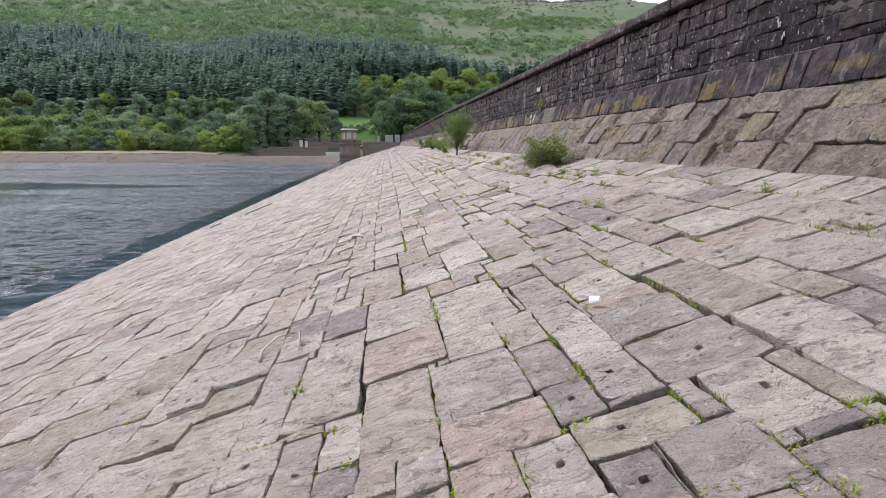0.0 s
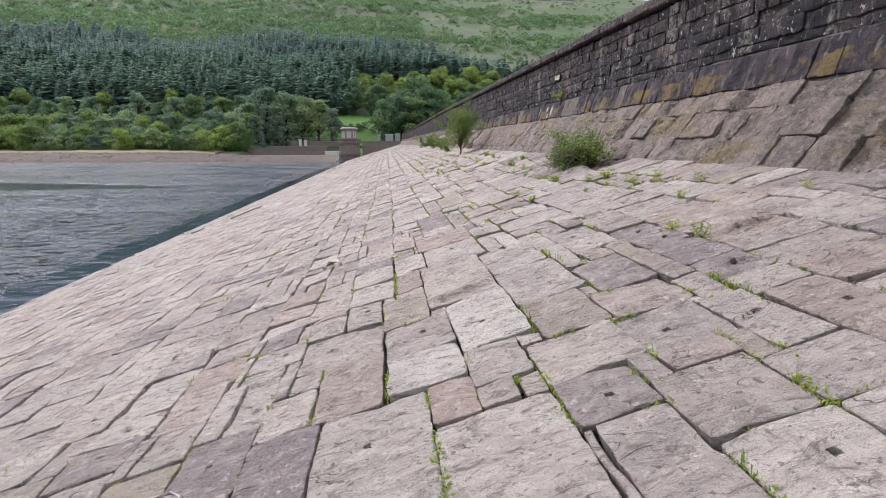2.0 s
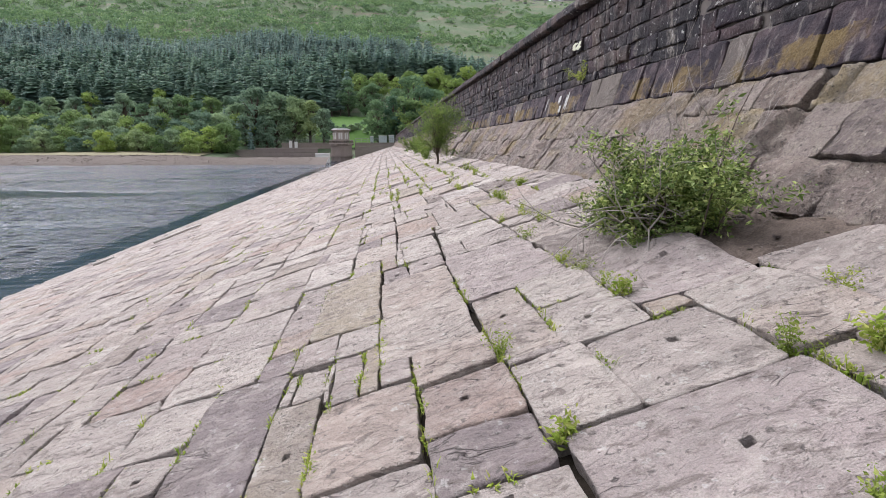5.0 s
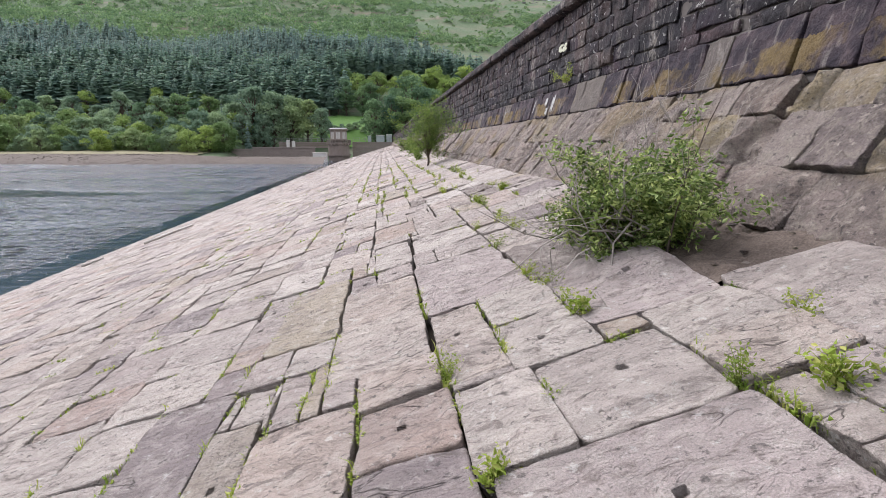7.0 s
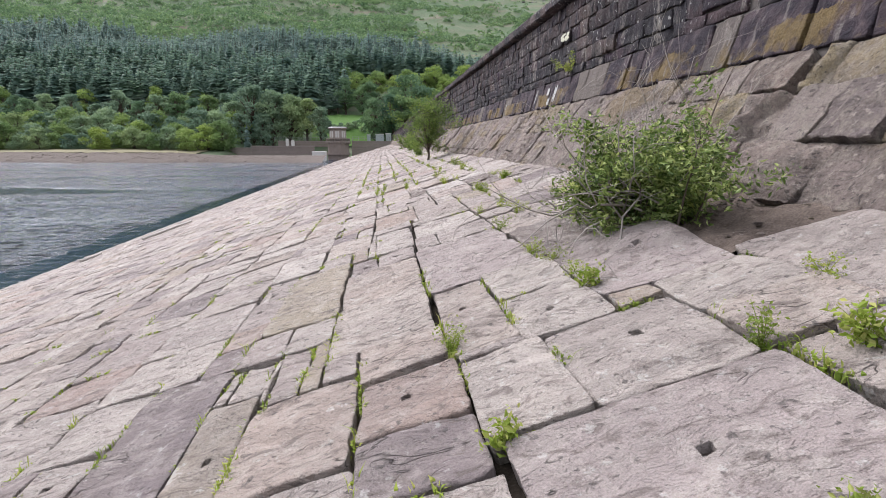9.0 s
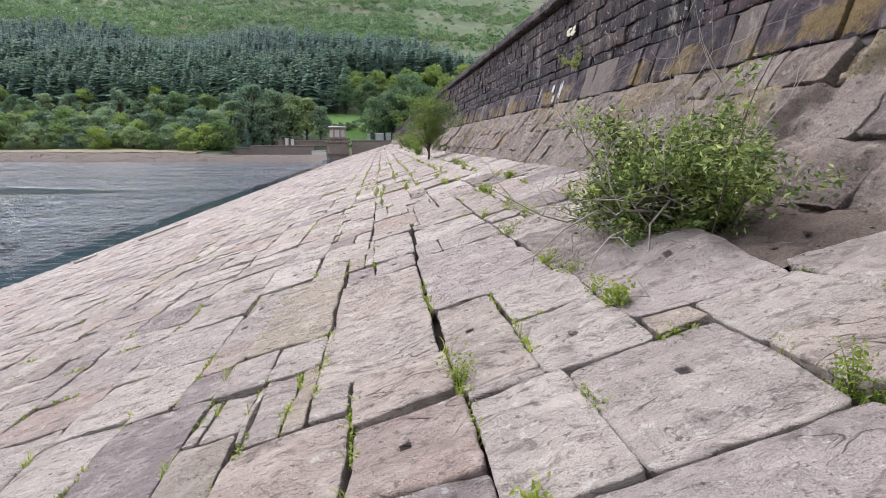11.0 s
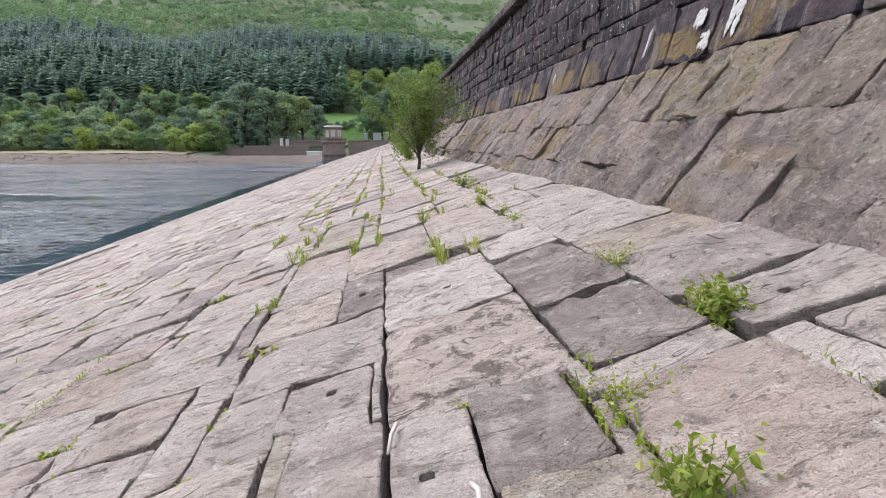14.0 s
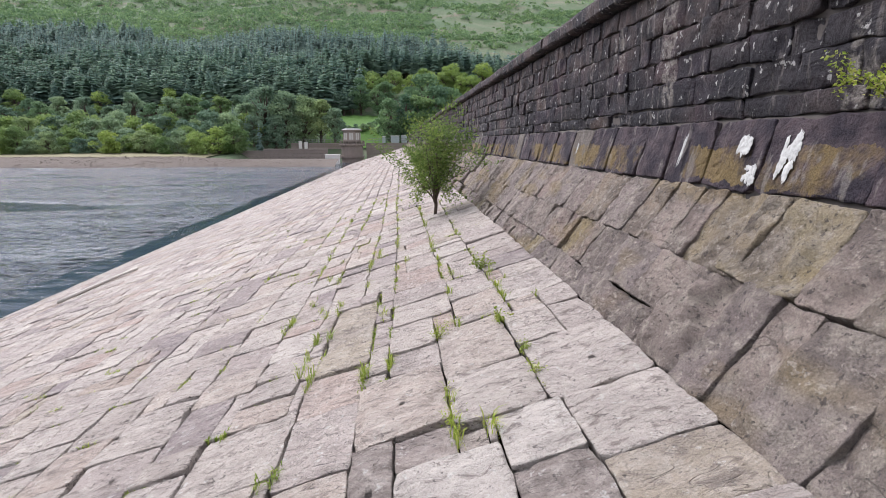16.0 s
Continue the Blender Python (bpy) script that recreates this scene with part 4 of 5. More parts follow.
def scrub():
    """Small trees and scrub over the moor, and rocks along its edge."""
    rng = np.random.default_rng(31)
    P, Q = [], []

    def clump(x, y, s, n, store):
        z = float(hill_height(np.array([x]), np.array([y]))[0])
        d = rng.normal(size=(n, 3))
        d /= np.linalg.norm(d, axis=1)[:, None]
        d[:, 2] = np.abs(d[:, 2])
        store.append(np.array([x, y, z]) + d * s * rng.uniform(0.6, 1.1, (n, 1)) * np.array([1, 1, 0.85]))
    for _ in range(4600):       # light scrub above the plantation
        r = rng.uniform(-0.80, 0.06)
        lo = np.interp(r, [-0.8, -0.25, 0.02], [402, 382, 360])
        y = lo + rng.uniform(0, 1) ** 1.5 * 300
        clump(r * y, y, rng.uniform(2.2, 4.8), 32, P)
    for cr, cy, n, sp in ((0.10, 420, 44, 22), (0.20, 400, 50, 24), (0.28, 430, 60, 28), (0.03, 450, 30, 20), (0.12, 585, 60, 30), (0.165, 575, 46, 26), (0.255, 540, 90, 34), (0.30, 520, 60, 26), (0.02, 640, 40, 26), (-0.04, 600, 40, 24), (0.33, 560, 60, 24), (0.09, 700, 16, 20), (-0.13, 720, 26, 30)):
        for _ in range(n):
            y = cy + rng.normal(0, sp * 0.55)
            x = cr * cy + rng.normal(0, sp)
            clump(x, y, rng.uniform(2.4, 5.2), 46, Q)
    for _ in range(520):
        r, y = rng.uniform(-0.1, 0.42), rng.uniform(345, 860)
        clump(r * y, y, rng.uniform(1.2, 3.4), 26, Q)
    for name, st, mat, label in (("hill_scrub", P, M_LEAF_DARK, "light green birch scrub above the plantation"), ("hill_trees", Q, M_LEAF_DARK, "dark clumps of small trees on the moor")):
        v, f = leaves(np.concatenate(st), 1.35, rng, 0.8)
        tagged(new(name, mesh(name, v, f, mat, False)), label, "scrub", kind="stuff")
    pile = Pile()
    spots = [(rng.uniform(-0.2, 0.45), rng.uniform(760, 880), rng.uniform(1, 3.5)) for _ in range(240)]
    spots += [(rng.normal(0.34, 0.05), rng.uniform(880, 897), rng.uniform(2.5, 7)) for _ in range(110)]
    spots += [(rng.normal(0.02, 0.03), rng.uniform(800, 840), rng.uniform(2, 5)) for _ in range(60)]
    spots += [(rng.normal(-0.55, 0.06), rng.uniform(700, 730), rng.uniform(2, 5)) for _ in range(80)]
    for r, y, s in spots:
        x = r * y
        z = float(hill_height(np.array([x]), np.array([y]))[0])
        c = rng.normal(size=(8, 3)) * 0.14 + np.array([[a, b, h] for a in (-1, 1) for b in (-1, 1) for h in (-0.5, 0.5)]) * np.array([0.7, 0.5, 0.45])
        pile.add(c * s + np.array([x, y, z + s * 0.1]), [(0, 1, 3, 2), (4, 6, 7, 5), (0, 4, 5, 1), (2, 3, 7, 6), (1, 5, 7, 3), (0, 2, 6, 4)])
    tagged(new("moor_rocks", mesh("moor_rocks", *pile.data(), M_ROCK, False)), "grey gritstone outcrops along the moor's edge", "rocks", kind="stuff")


scrub()
# meadow behind the tower
xs, ys = np.linspace(-21, 4, 26), np.linspace(186, 224, 20)
X, Y = [a.ravel() for a in np.meshgrid(xs, ys, indexing="ij")]
Z = hill_height(X, Y) + 0.5 + 0.25 * vnoise(np.stack([X, Y, X * 0], -1) * 0.8, 4)
tagged(new("meadow", mesh("meadow", np.stack([X, Y, Z], -1), [(i * 20 + j, (i + 1) * 20 + j, (i + 1) * 20 + j + 1, i * 20 + j + 1) for i in range(25) for j in range(19)], M_MEADOW)),
       "bright green meadow slope behind the tower", "meadow", kind="structure")
for dz in (0.0, 1.1):
    cable = [(-150 + 170 * t / 24, 214, 15.8 + dz + 1.5 * t / 24 - 1.4 * math.sin(math.pi * ((t % 12) / 12))) for t in range(25)]
    cv, cf = tube(cable, [0.05] * 25, 4)
    tagged(new("overhead_cable", mesh("overhead_cable", cv, cf, M_CABLE)), "thin black overhead cable strung before the pines", "cable", "overhead cables")

# ---------------------------------------------------------------- the dam: pitched slope, apron, wall
def slope_point(x, y, h=0.0):
    return (x - h * SN, y, x * K + h * CS)


def sheet(name, section, y0, y1, mat, label, category):
    v, n = [], len(section)
    for y in (y0, y1):
        v += [(x, y, z) for x, z in section]
    f = [(i, i + 1, n + i + 1, n + i) for i in range(n - 1)]
    ob = new(name, mesh(name, v, f, mat, False))
    return tagged(ob, label, category, kind="structure")


DEEP = 0.085
slope = sheet("embankment_slope", [(-40, -40 * K - DEEP), (3.9, 3.9 * K - DEEP)], -14, DAM_END, M_SOIL,
              "dam slope pitched with worn grey-mauve gritstone blocks", "embankment")
apron = sheet("apron", [(3.78, 1.02), (4.20, 1.49), (4.53, 1.91)], -14, DAM_END, M_SOIL, "steep courses of brown gritstone below the wall", "apron")

sheet("road", [(5.03, 2.78), (11.5, 2.78)], -14, DAM_END, M_ROAD, "dark tarmac road along the dam's crest", "road")
sheet("downstream_bank", [(11.5, 2.78), (60.0, -17.0)], -14, DAM_END, M_MEADOW, "grass bank falling away behind the crest road", "bank")

# edges of the bands of stone, up the slope
EDGES = [-0.9, -0.55, -0.2, 0.25, 0.8, 1.25, 1.64, 2.04, 2.36, 2.86, 3.28, 3.79]
# stones laid to plan: (inner edge, outer edge, joints along the dam), stretch by stretch
PLAN_START = [(-0.36, -0.15, 2.08, 2.32, 2.67), (-0.62, -0.18, 2.80, 3.24, 3.90), (-0.15, 0.01, 2.00, 2.21), (0.01, 0.23, 1.93, 2.20), (-0.16, 0.22, 2.20, 3.13),
              (-0.20, 0.35, 3.13, 3.87, 4.86), (0.23, 0.49, 1.72, 2.03), (0.23, 0.70, 2.03, 2.37, 3.03), (0.36, 0.69, 3.03, 3.49), (0.36, 0.90, 3.49, 4.48),
              (0.51, 0.76, 1.60, 1.98), (0.76, 1.19, 1.78, 2.10), (0.72, 0.94, 2.10, 2.41), (0.70, 0.94, 2.42, 2.95, 3.47), (0.96, 1.20, 2.52, 3.25), (0.95, 1.20, 2.14, 2.49)]
PLAN_START_UP = [(0.79, 0.95, 1.50, 1.76), (0.95, 1.00, 1.45, 1.77), (1.21, 1.62, 2.60, 3.03), (1.21, 1.70, 2.12, 2.58), (1.00, 1.31, 1.39, 1.79), (1.21, 1.31, 1.84, 2.10),
                 (1.33, 1.63, 1.60, 2.08), (1.63, 1.76, 1.62, 2.10), (1.76, 2.13, 2.03, 2.50), (1.70, 2.07, 2.54, 3.40)]
PLAN_SECOND = [(0.16, 0.58, 4.88, 5.40, 5.93), (0.12, 0.46, 5.94, 6.62), (0.60, 0.89, 4.70, 5.15), (0.58, 1.01, 5.16, 6.05), (0.48, 0.98, 6.10, 7.30), (0.90, 1.34, 4.49, 4.98),
               (1.02, 1.31, 4.99, 5.58), (1.38, 1.78, 4.45, 4.93), (1.41, 1.84, 4.94, 5.37), (1.51, 1.86, 5.38, 6.02), (1.03, 1.47, 5.62, 6.47, 7.15), (0.55, 0.96, 7.32, 8.06),
               (-0.26, 0.14, 5.00, 5.58), (-0.42, 0.10, 5.64, 6.10), (-0.45, -0.16, 6.18, 6.60), (-0.85, -0.48, 5.92, 6.30)]
PLAN_THIRD = [(1.45, 2.06, 7.77, 8.34), (1.45, 1.85, 7.45, 7.76), (1.86, 2.09, 7.42, 7.77), (2.12, 2.44, 7.42, 8.19, 8.63), (2.55, 2.86, 7.97, 8.60), (1.71, 2.08, 8.36, 8.86),
              (1.41, 1.71, 8.36, 8.73), (1.12, 1.42, 7.74, 8.02, 8.44), (0.50, 1.05, 8.14, 8.92), (0.62, 1.02, 8.98, 9.34, 10.50), (1.02, 1.23, 9.17, 10.07),
              (1.24, 1.65, 8.92, 9.30, 9.92), (1.68, 2.03, 8.87, 9.07, 9.38), (2.04, 2.84, 8.65, 9.17)]
PLAN_FOURTH = [(1.67, 2.02, 9.39, 9.80), (2.03, 2.32, 9.18, 9.74), (1.65, 2.02, 9.82, 10.14), (1.50, 1.64, 9.93, 10.18), (1.50, 1.99, 10.20, 10.92, 11.74), (2.02, 2.28, 9.86, 10.70),
               (2.28, 2.57, 9.75, 10.25), (2.29, 2.64, 10.26, 10.62), (2.36, 2.82, 9.21, 9.62), (2.84, 3.22, 9.20, 9.52, 9.88), (2.66, 3.23, 9.90, 10.72), (3.27, 3.79, 9.05, 10.00), (1.99, 2.60, 10.71, 11.90), (1.71, 1.99, 11.75, 12.14),
               (1.69, 2.04, 12.18, 13.20), (1.06, 1.46, 10.84, 12.20), (2.00, 2.19, 11.91, 12.40), (2.20, 2.61, 11.92, 12.40), (2.06, 2.60, 12.42, 13.05), (2.63, 3.06, 10.75, 11.55), (2.63, 3.10, 11.57, 12.15), (1.52, 1.71, 11.82, 12.17)]
PLAN_FIFTH = [(2.15, 2.60, 13.07, 13.30, 13.92), (2.60, 2.90, 13.15, 13.70), (2.60, 2.90, 13.73, 14.18), (2.10, 2.38, 14.05, 14.64), (1.67, 2.14, 13.53, 14.42), (1.29, 1.66, 14.11, 14.78),
              (2.40, 2.90, 14.58, 15.29, 16.04), (2.92, 3.26, 14.57, 15.05, 15.83, 16.25), (3.28, 3.78, 14.80, 15.23), (1.82, 2.38, 15.07, 15.66), (2.18, 2.38, 15.70, 16.38),
              (1.75, 2.16, 15.70, 16.25, 16.94), (2.40, 2.70, 16.10, 16.34)]
PLAN_SIXTH = [(2.18, 2.70, 16.40, 17.18), (2.72, 3.22, 16.30, 16.88), (2.71, 3.17, 16.92, 17.75), (3.24, 3.78, 16.32, 17.02), (3.19, 3.53, 17.04, 17.66), (3.26, 3.78, 15.72, 16.15),
              (3.26, 3.78, 15.30, 15.70), (1.15, 1.74, 16.38, 17.10), (1.86, 2.15, 17.00, 17.55), (1.78, 2.20, 17.56, 19.20)]


def planned():
    """The planned stones as boxes; edges that nearly meet are brought together."""
    out = []
    for run in PLAN_START + PLAN_START_UP + PLAN_SECOND + PLAN_THIRD + PLAN_FOURTH + PLAN_FIFTH + PLAN_SIXTH:
        out += [[run[0], run[1], a, b] for a, b in zip(run[2:], run[3:])]
    for i, p in enumerate(out):
        for q in out[i + 1:]:
            for lo, hi, c, d in ((0, 1, 2, 3), (2, 3, 0, 1)):
                if min(p[d], q[d]) - max(p[c], q[c]) < 0.05:
                    continue
                for r, t in ((p, q), (q, p)):
                    if -0.07 < t[lo] - r[hi] < 0.07:
                        r[hi] = t[lo] = (t[lo] + r[hi]) / 2
    for p in out:               # narrow gaps between them are taken up by a neighbour
        for side, c, d, sign in ((1, 2, 3, 1), (0, 2, 3, -1), (3, 0, 1, 1), (2, 0, 1, -1)):
            facing = side - sign
            reach = [(q[facing] - p[side]) * sign for q in out if q is not p and min(p[d], q[d]) - max(p[c], q[c]) > 0.015 and (q[facing] - p[side]) * sign > -0.02]
            if reach and 0 < min(reach) < 0.17:
                p[side] += sign * min(reach)
    for i, p in enumerate(out):
        for q in out[i + 1:]:
            ou, ov = min(p[1], q[1]) - max(p[0], q[0]), min(p[3], q[3]) - max(p[2], q[2])
            if ou > 0 and ov > 0:
                lo, hi = (0, 1) if ou < ov else (2, 3)
                r, t = (p, q) if p[lo] < q[lo] else (q, p)
                r[hi] = t[lo] = (r[hi] + t[lo]) / 2
    return out


PLANNED = planned()


def beside(rect, taken):
    """What is left of a box beside the planned stones."""
    rest = [rect]
    for a0, a1, b0, b1 in taken:
        more = []
        for u0, u1, v0, v1 in rest:
            if a0 >= u1 or a1 <= u0 or b0 >= v1 or b1 <= v0:
                more.append((u0, u1, v0, v1))
                continue
            more += [(u0, a0, v0, v1), (a1, u1, v0, v1), (max(u0, a0), min(u1, a1), v0, b0), (max(u0, a0), min(u1, a1), b1, v1)]
        rest = [q for q in more if q[1] - q[0] > 0.03 and q[3] - q[2] > 0.03]
    return rest


_rng = random.Random(5)
low = [EDGES[0]]
while low[-1] > -11.6:
    low.append(low[-1] - _rng.uniform(0.28, 0.52))
ALL_EDGES = low[::-1] + EDGES[1:]
FIRST = len(low) - 1            # index of the band that begins at EDGES[0]


def sway(i, y):
    """The bands wander along the dam, with small sudden steps."""
    y = np.asarray(y, float)
    if i == len(ALL_EDGES) - 1:
        return 0.0 * y
    a = 0.022 if i >= FIRST else 0.03
    j = vnoise(np.stack([np.atleast_1d(y) * 2.3, np.full(np.size(y), i * 7.3), np.zeros(np.size(y))], -1), 61)
    w = a * np.sin(y * 0.5 + i * 1.7) + 0.8 * a * j.reshape(np.shape(y))
    return w if np.shape(y) else float(w)


def joints_of(band, rng, y0, y1, mean):
    ys, y = [y0], y0
    width = ALL_EDGES[band + 1] - ALL_EDGES[band]
    while y1 - y > 1.25 * mean:
        y += rng.uniform(0.55, 1.35) * mean * (0.8 + 0.5 * width)
        ys.append(y)
    return ys + [y1]


LINES = []                      # joints of the slope, for what grows in them: (x, y0, y1) and cross joints (x0, x1, y)
CROSS = []
EARTH = (3.25, 3.80, 10.02, 10.95)      # where stones are lost and bare earth shows
TINTED = [(2.65, 14.9, M_STONE_BLOTCHED), (0.45, 2.2, M_STONE_RED), (0.1, 3.5, M_STONE_RED), (0.35, 1.85, M_STONE_RED), (0.95, 1.95, M_STONE_BROWN), (1.15, 1.6, M_STONE_GREY), (1.4, 2.8, M_STONE_GREY), (1.45, 2.3, M_STONE_GREY),
          (1.6, 4.7, M_STONE_GREY), (2.4, 8.9, M_STONE_MAUVE), (0.35, 5.1, M_STONE_PALE), (0.8, 5.6, M_STONE_PALE), (2.3, 11.3, M_STONE_MAUVE), (3.08, 14.8, M_STONE_DARK), (3.08, 15.4, M_STONE_DARK),
          # The stone at (2.9, 11.1) is tinted dark for earth and the shrub's shade.
          (2.29, 16.0, M_STONE_DARK), (2.65, 15.7, M_STONE_PALE), (3.1, 16.0, M_STONE_PALE), (2.9, 10.3, M_STONE_MAUVE), (2.9, 11.1, M_STONE_DARK), (2.75, 13.9, M_STONE_BROWN), (2.8, 14.3, M_STONE_DARK)]
HUMPS = [(3.05, 10.50, 0.085, 0.28), (0.72, 13.2, 0.03, 0.4), (-0.3, 6.6, 0.03, 0.35), (3.35, 5.9, 0.05, 0.45), (3.5, 14.3, 0.02, 0.4)]   # stones pushed up


def pitching():
    rng = np.random.default_rng(42)
    rnd = random.Random(42)
    near, field = [], Pile()

    def lay(u0, u1, v0, v1, res, mean, close, bend=None):
        mat = next((m for x, y, m in TINTED if u0 < x < u1 and v0 < y < v1), M_STONE)
        rough = mat is M_STONE_DARK
        if mat is M_STONE and ((u0 > 1.1 and v1 < 3.2) or (u1 < -0.3 and v1 < 4.2)) and rnd.random() < 0.65:
            mat = M_STONE_GREY if rnd.random() < 0.7 else M_STONE_BROWN
        g = [rnd.uniform(0.001, 0.006) if rnd.random() < 0.75 else rnd.uniform(0.005, 0.011) for _ in range(4)]
        hole = None
        if close and u1 - u0 > 0.2 and v1 - v0 > 0.2 and rnd.random() < 0.4:
            hole = ((u0 + (u1 - u0) * rnd.uniform(0.38, 0.62)) * SL, v0 + (v1 - v0) * rnd.uniform(0.38, 0.62))
        lift = rng.normal(0, 0.0055 if close else 0.004) if mean < 1 else rng.normal(0, 0.02)
        p, f = dressed((u0 + g[0]) * SL, (u1 - g[1]) * SL, v0 + g[2], v1 - g[3], rng, res, rnd.uniform(0.004, 0.009), DEEP + 0.03,
                       0.007, rnd.uniform(0.005, 0.012) * (2.4 if rough else 1), hole, lift, 0.008 if close else 0.006, 0.030, 0.013 if rough else 0.005)
        if bend is not None:
            band, e0, e1 = bend
            q = (p[:, 0] / SL - e0) / (e1 - e0)
            l0, l1 = ALL_EDGES[band] + sway(band, p[:, 1]), ALL_EDGES[band + 1] + sway(band + 1, p[:, 1])
            p[:, 0] = (l0 + q * (l1 - l0)) * SL
        for hx, hy, hh, hr in HUMPS:
            if abs(hy - (v0 + v1) / 2) < 1.2:
                r2 = ((p[:, 0] / SL - hx) ** 2 + (p[:, 1] - hy) ** 2) / (hr * hr)
                p[:, 2] += np.where(p[:, 2] > -0.06, hh * np.exp(-r2), 0)
        w = on_segment(p, 0, 0, CS, SN)
        if u0 > -2.6 and v0 < 34:
            LINES.append((u0, v0, v1))
            CROSS.append((u0, u1, v0))
        if close:
            near.append((w, f, (u0 + u1) / 2, (v0 + v1) / 2, p[:, 2], mat))
        else:
            field.add(w, f)
    for u0, u1, v0, v1 in PLANNED:
        lay(u0, u1, v0, v1, 0.026, 0.5, True)
    for band in range(len(ALL_EDGES) - 1):
        for y0, y1, mean, res in ((-3.0, 32.0, 0.54, 0.06), (32.0, 75.0, 0.75, 9), (75.0, DAM_END - 1, 1.9, 9)):
            if ALL_EDGES[band + 1] < -10.9:
                continue
            ys = joints_of(band, rnd, y0, y1, mean)
            for a, b in zip(ys, ys[1:]):
                if b - a < 0.08:
                    continue
                mid = (a + b) / 2
                e0, e1 = ALL_EDGES[band] + sway(band, mid), ALL_EDGES[band + 1] + sway(band + 1, mid)
                pieces = [(e0, e1, a, b)]
                if y1 < 40 and rnd.random() < 0.13 and e1 - e0 > 0.3:
                    c = e0 + (e1 - e0) * rnd.choice((0.25, 0.4, 0.6, 0.75))
                    pieces = [(e0, c, a, b), (c, e1, a, b)]
                elif y1 < 40 and rnd.random() < 0.10 and b - a > 0.5:
                    c = a + (b - a) * rnd.uniform(0.3, 0.7)
                    pieces = [(e0, e1, a, c), (e0, e1, c, b)]
                for whole in pieces:
                    rest = [whole]
                    if y1 < 40 and e1 > -1 and a < 20:
                        rest = beside(whole, PLANNED + [EARTH])
                    for q in rest:
                        close = -2.2 < (q[0] + q[1]) / 2 and q[3] < 17.5 and q[2] > 0.6
                        r = res if close else (0.11 if y1 < 40 else 9)
                        lay(*q, r, mean, close, (band, e0, e1) if q is whole else None)
    # the 300 along the walk are stones of their own
    near.sort(key=lambda s: abs(s[2] - (0.3 + 0.15 * s[3])) + 0.04 * abs(s[3] - 8))
    for w, f, x, y, h, mat in near[:300]:
        ob = part("stone", (w, f), mat, slope)
        ob.data.polygons.foreach_set("use_smooth", [bool(min(h[i] for i in q) > -0.045) for q in f])
    for w, f, x, y, h, mat in near[300:]:
        field.add(w, f)
    v, f = field.data()
    tagged(part("stone_field", (v, f), M_STONE_FIELD, slope, "the slope's many further gritstone blocks"), kind="stuff")


def coursed(parent, name, p0, p1, y0, y1, mean, res, mat, rng, rnd, edge=0.03, lump=0.012, proud=0.012, depth=0.10, gap=(0.003, 0.012), store=None, rising=False, wob=0.012, spall=0.03, rock=0.006, worn=0.0):
    """One course of blocks between two lines of the section."""
    dx, dz = p1[0] - p0[0], p1[1] - p0[1]
    ln = math.hypot(dx, dz)
    y = y0 + rnd.uniform(-0.3, 0)
    while y < y1:
        l = mean * rnd.uniform(0.5, 1.5)
        g = [rnd.uniform(*gap) for _ in range(4)]
        eaten = rnd.random() < worn
        p, f = dressed(g[0], ln - g[1], y + g[2], y + l - g[3], rng, res, edge, depth, wob, lump * (2.4 if eaten else 1.0), None,
                       -0.014 if eaten else rng.normal(0, proud), 0.018, spall, rock * (2.2 if eaten else 1.0))
        w = on_segment(p, p0[0], p0[1], dx / ln, dz / ln)
        if rising:
            w[:, 2] += rise(y) * np.clip((w[:, 2] - 2.42) / 1.05, 0, 1.1)
        if store is None:
            part(name, (w, f), mat, parent)
        else:
            store.add(w, f)
        y += l


def build_apron():
    rng, rnd = np.random.default_rng(7), random.Random(7)
    far = Pile()
    ragged = [BREAK, (4.02, 1.435), (4.25, 1.755), BAND]
    pair = [BREAK, (4.14, 1.600), BAND]
    three = [BREAK, (3.925, 1.305), (4.145, 1.605), BAND]
    for rows, y0, y1, worn in ((ragged, 2.2, 12.7, 0.32), (pair, 12.9, 16.3, 0.06), (three, 16.5, 26.0, 0.10)):
        for a, b in zip(rows, rows[1:]):
            coursed(apron, "stone", a, b, y0, y1, 0.52 if rows is ragged else 0.44, 0.034, M_APRON, rng, rnd, 0.006, 0.012, 0.012 if worn > 0.2 else 0.006, 0.13, (-0.002, 0.004), spall=0.03, rock=0.011, worn=worn)
    for a, b in zip(ragged, ragged[1:]):
        coursed(apron, "stone", a, b, -4, 2.2, 0.52, 0.1, M_APRON, rng, rnd, 0.010, 0.009, 0.009, 0.13, (0.0, 0.004), store=far, spall=0.016)
    for a, b in zip(three, three[1:]):
        coursed(apron, "stone", a, b, 26.5, 60, 0.5, 9, M_APRON, rng, rnd, 0.018, 0.012, 0.02, 0.13, store=far)
        coursed(apron, "stone", a, b, 60.5, DAM_END, 1.3, 9, M_APRON, rng, rnd, 0.018, 0.012, 0.02, 0.13, store=far)
    tagged(part("stone_field", far.data(), M_APRON_FIELD, apron, "further brown gritstone blocks"), kind="stuff")


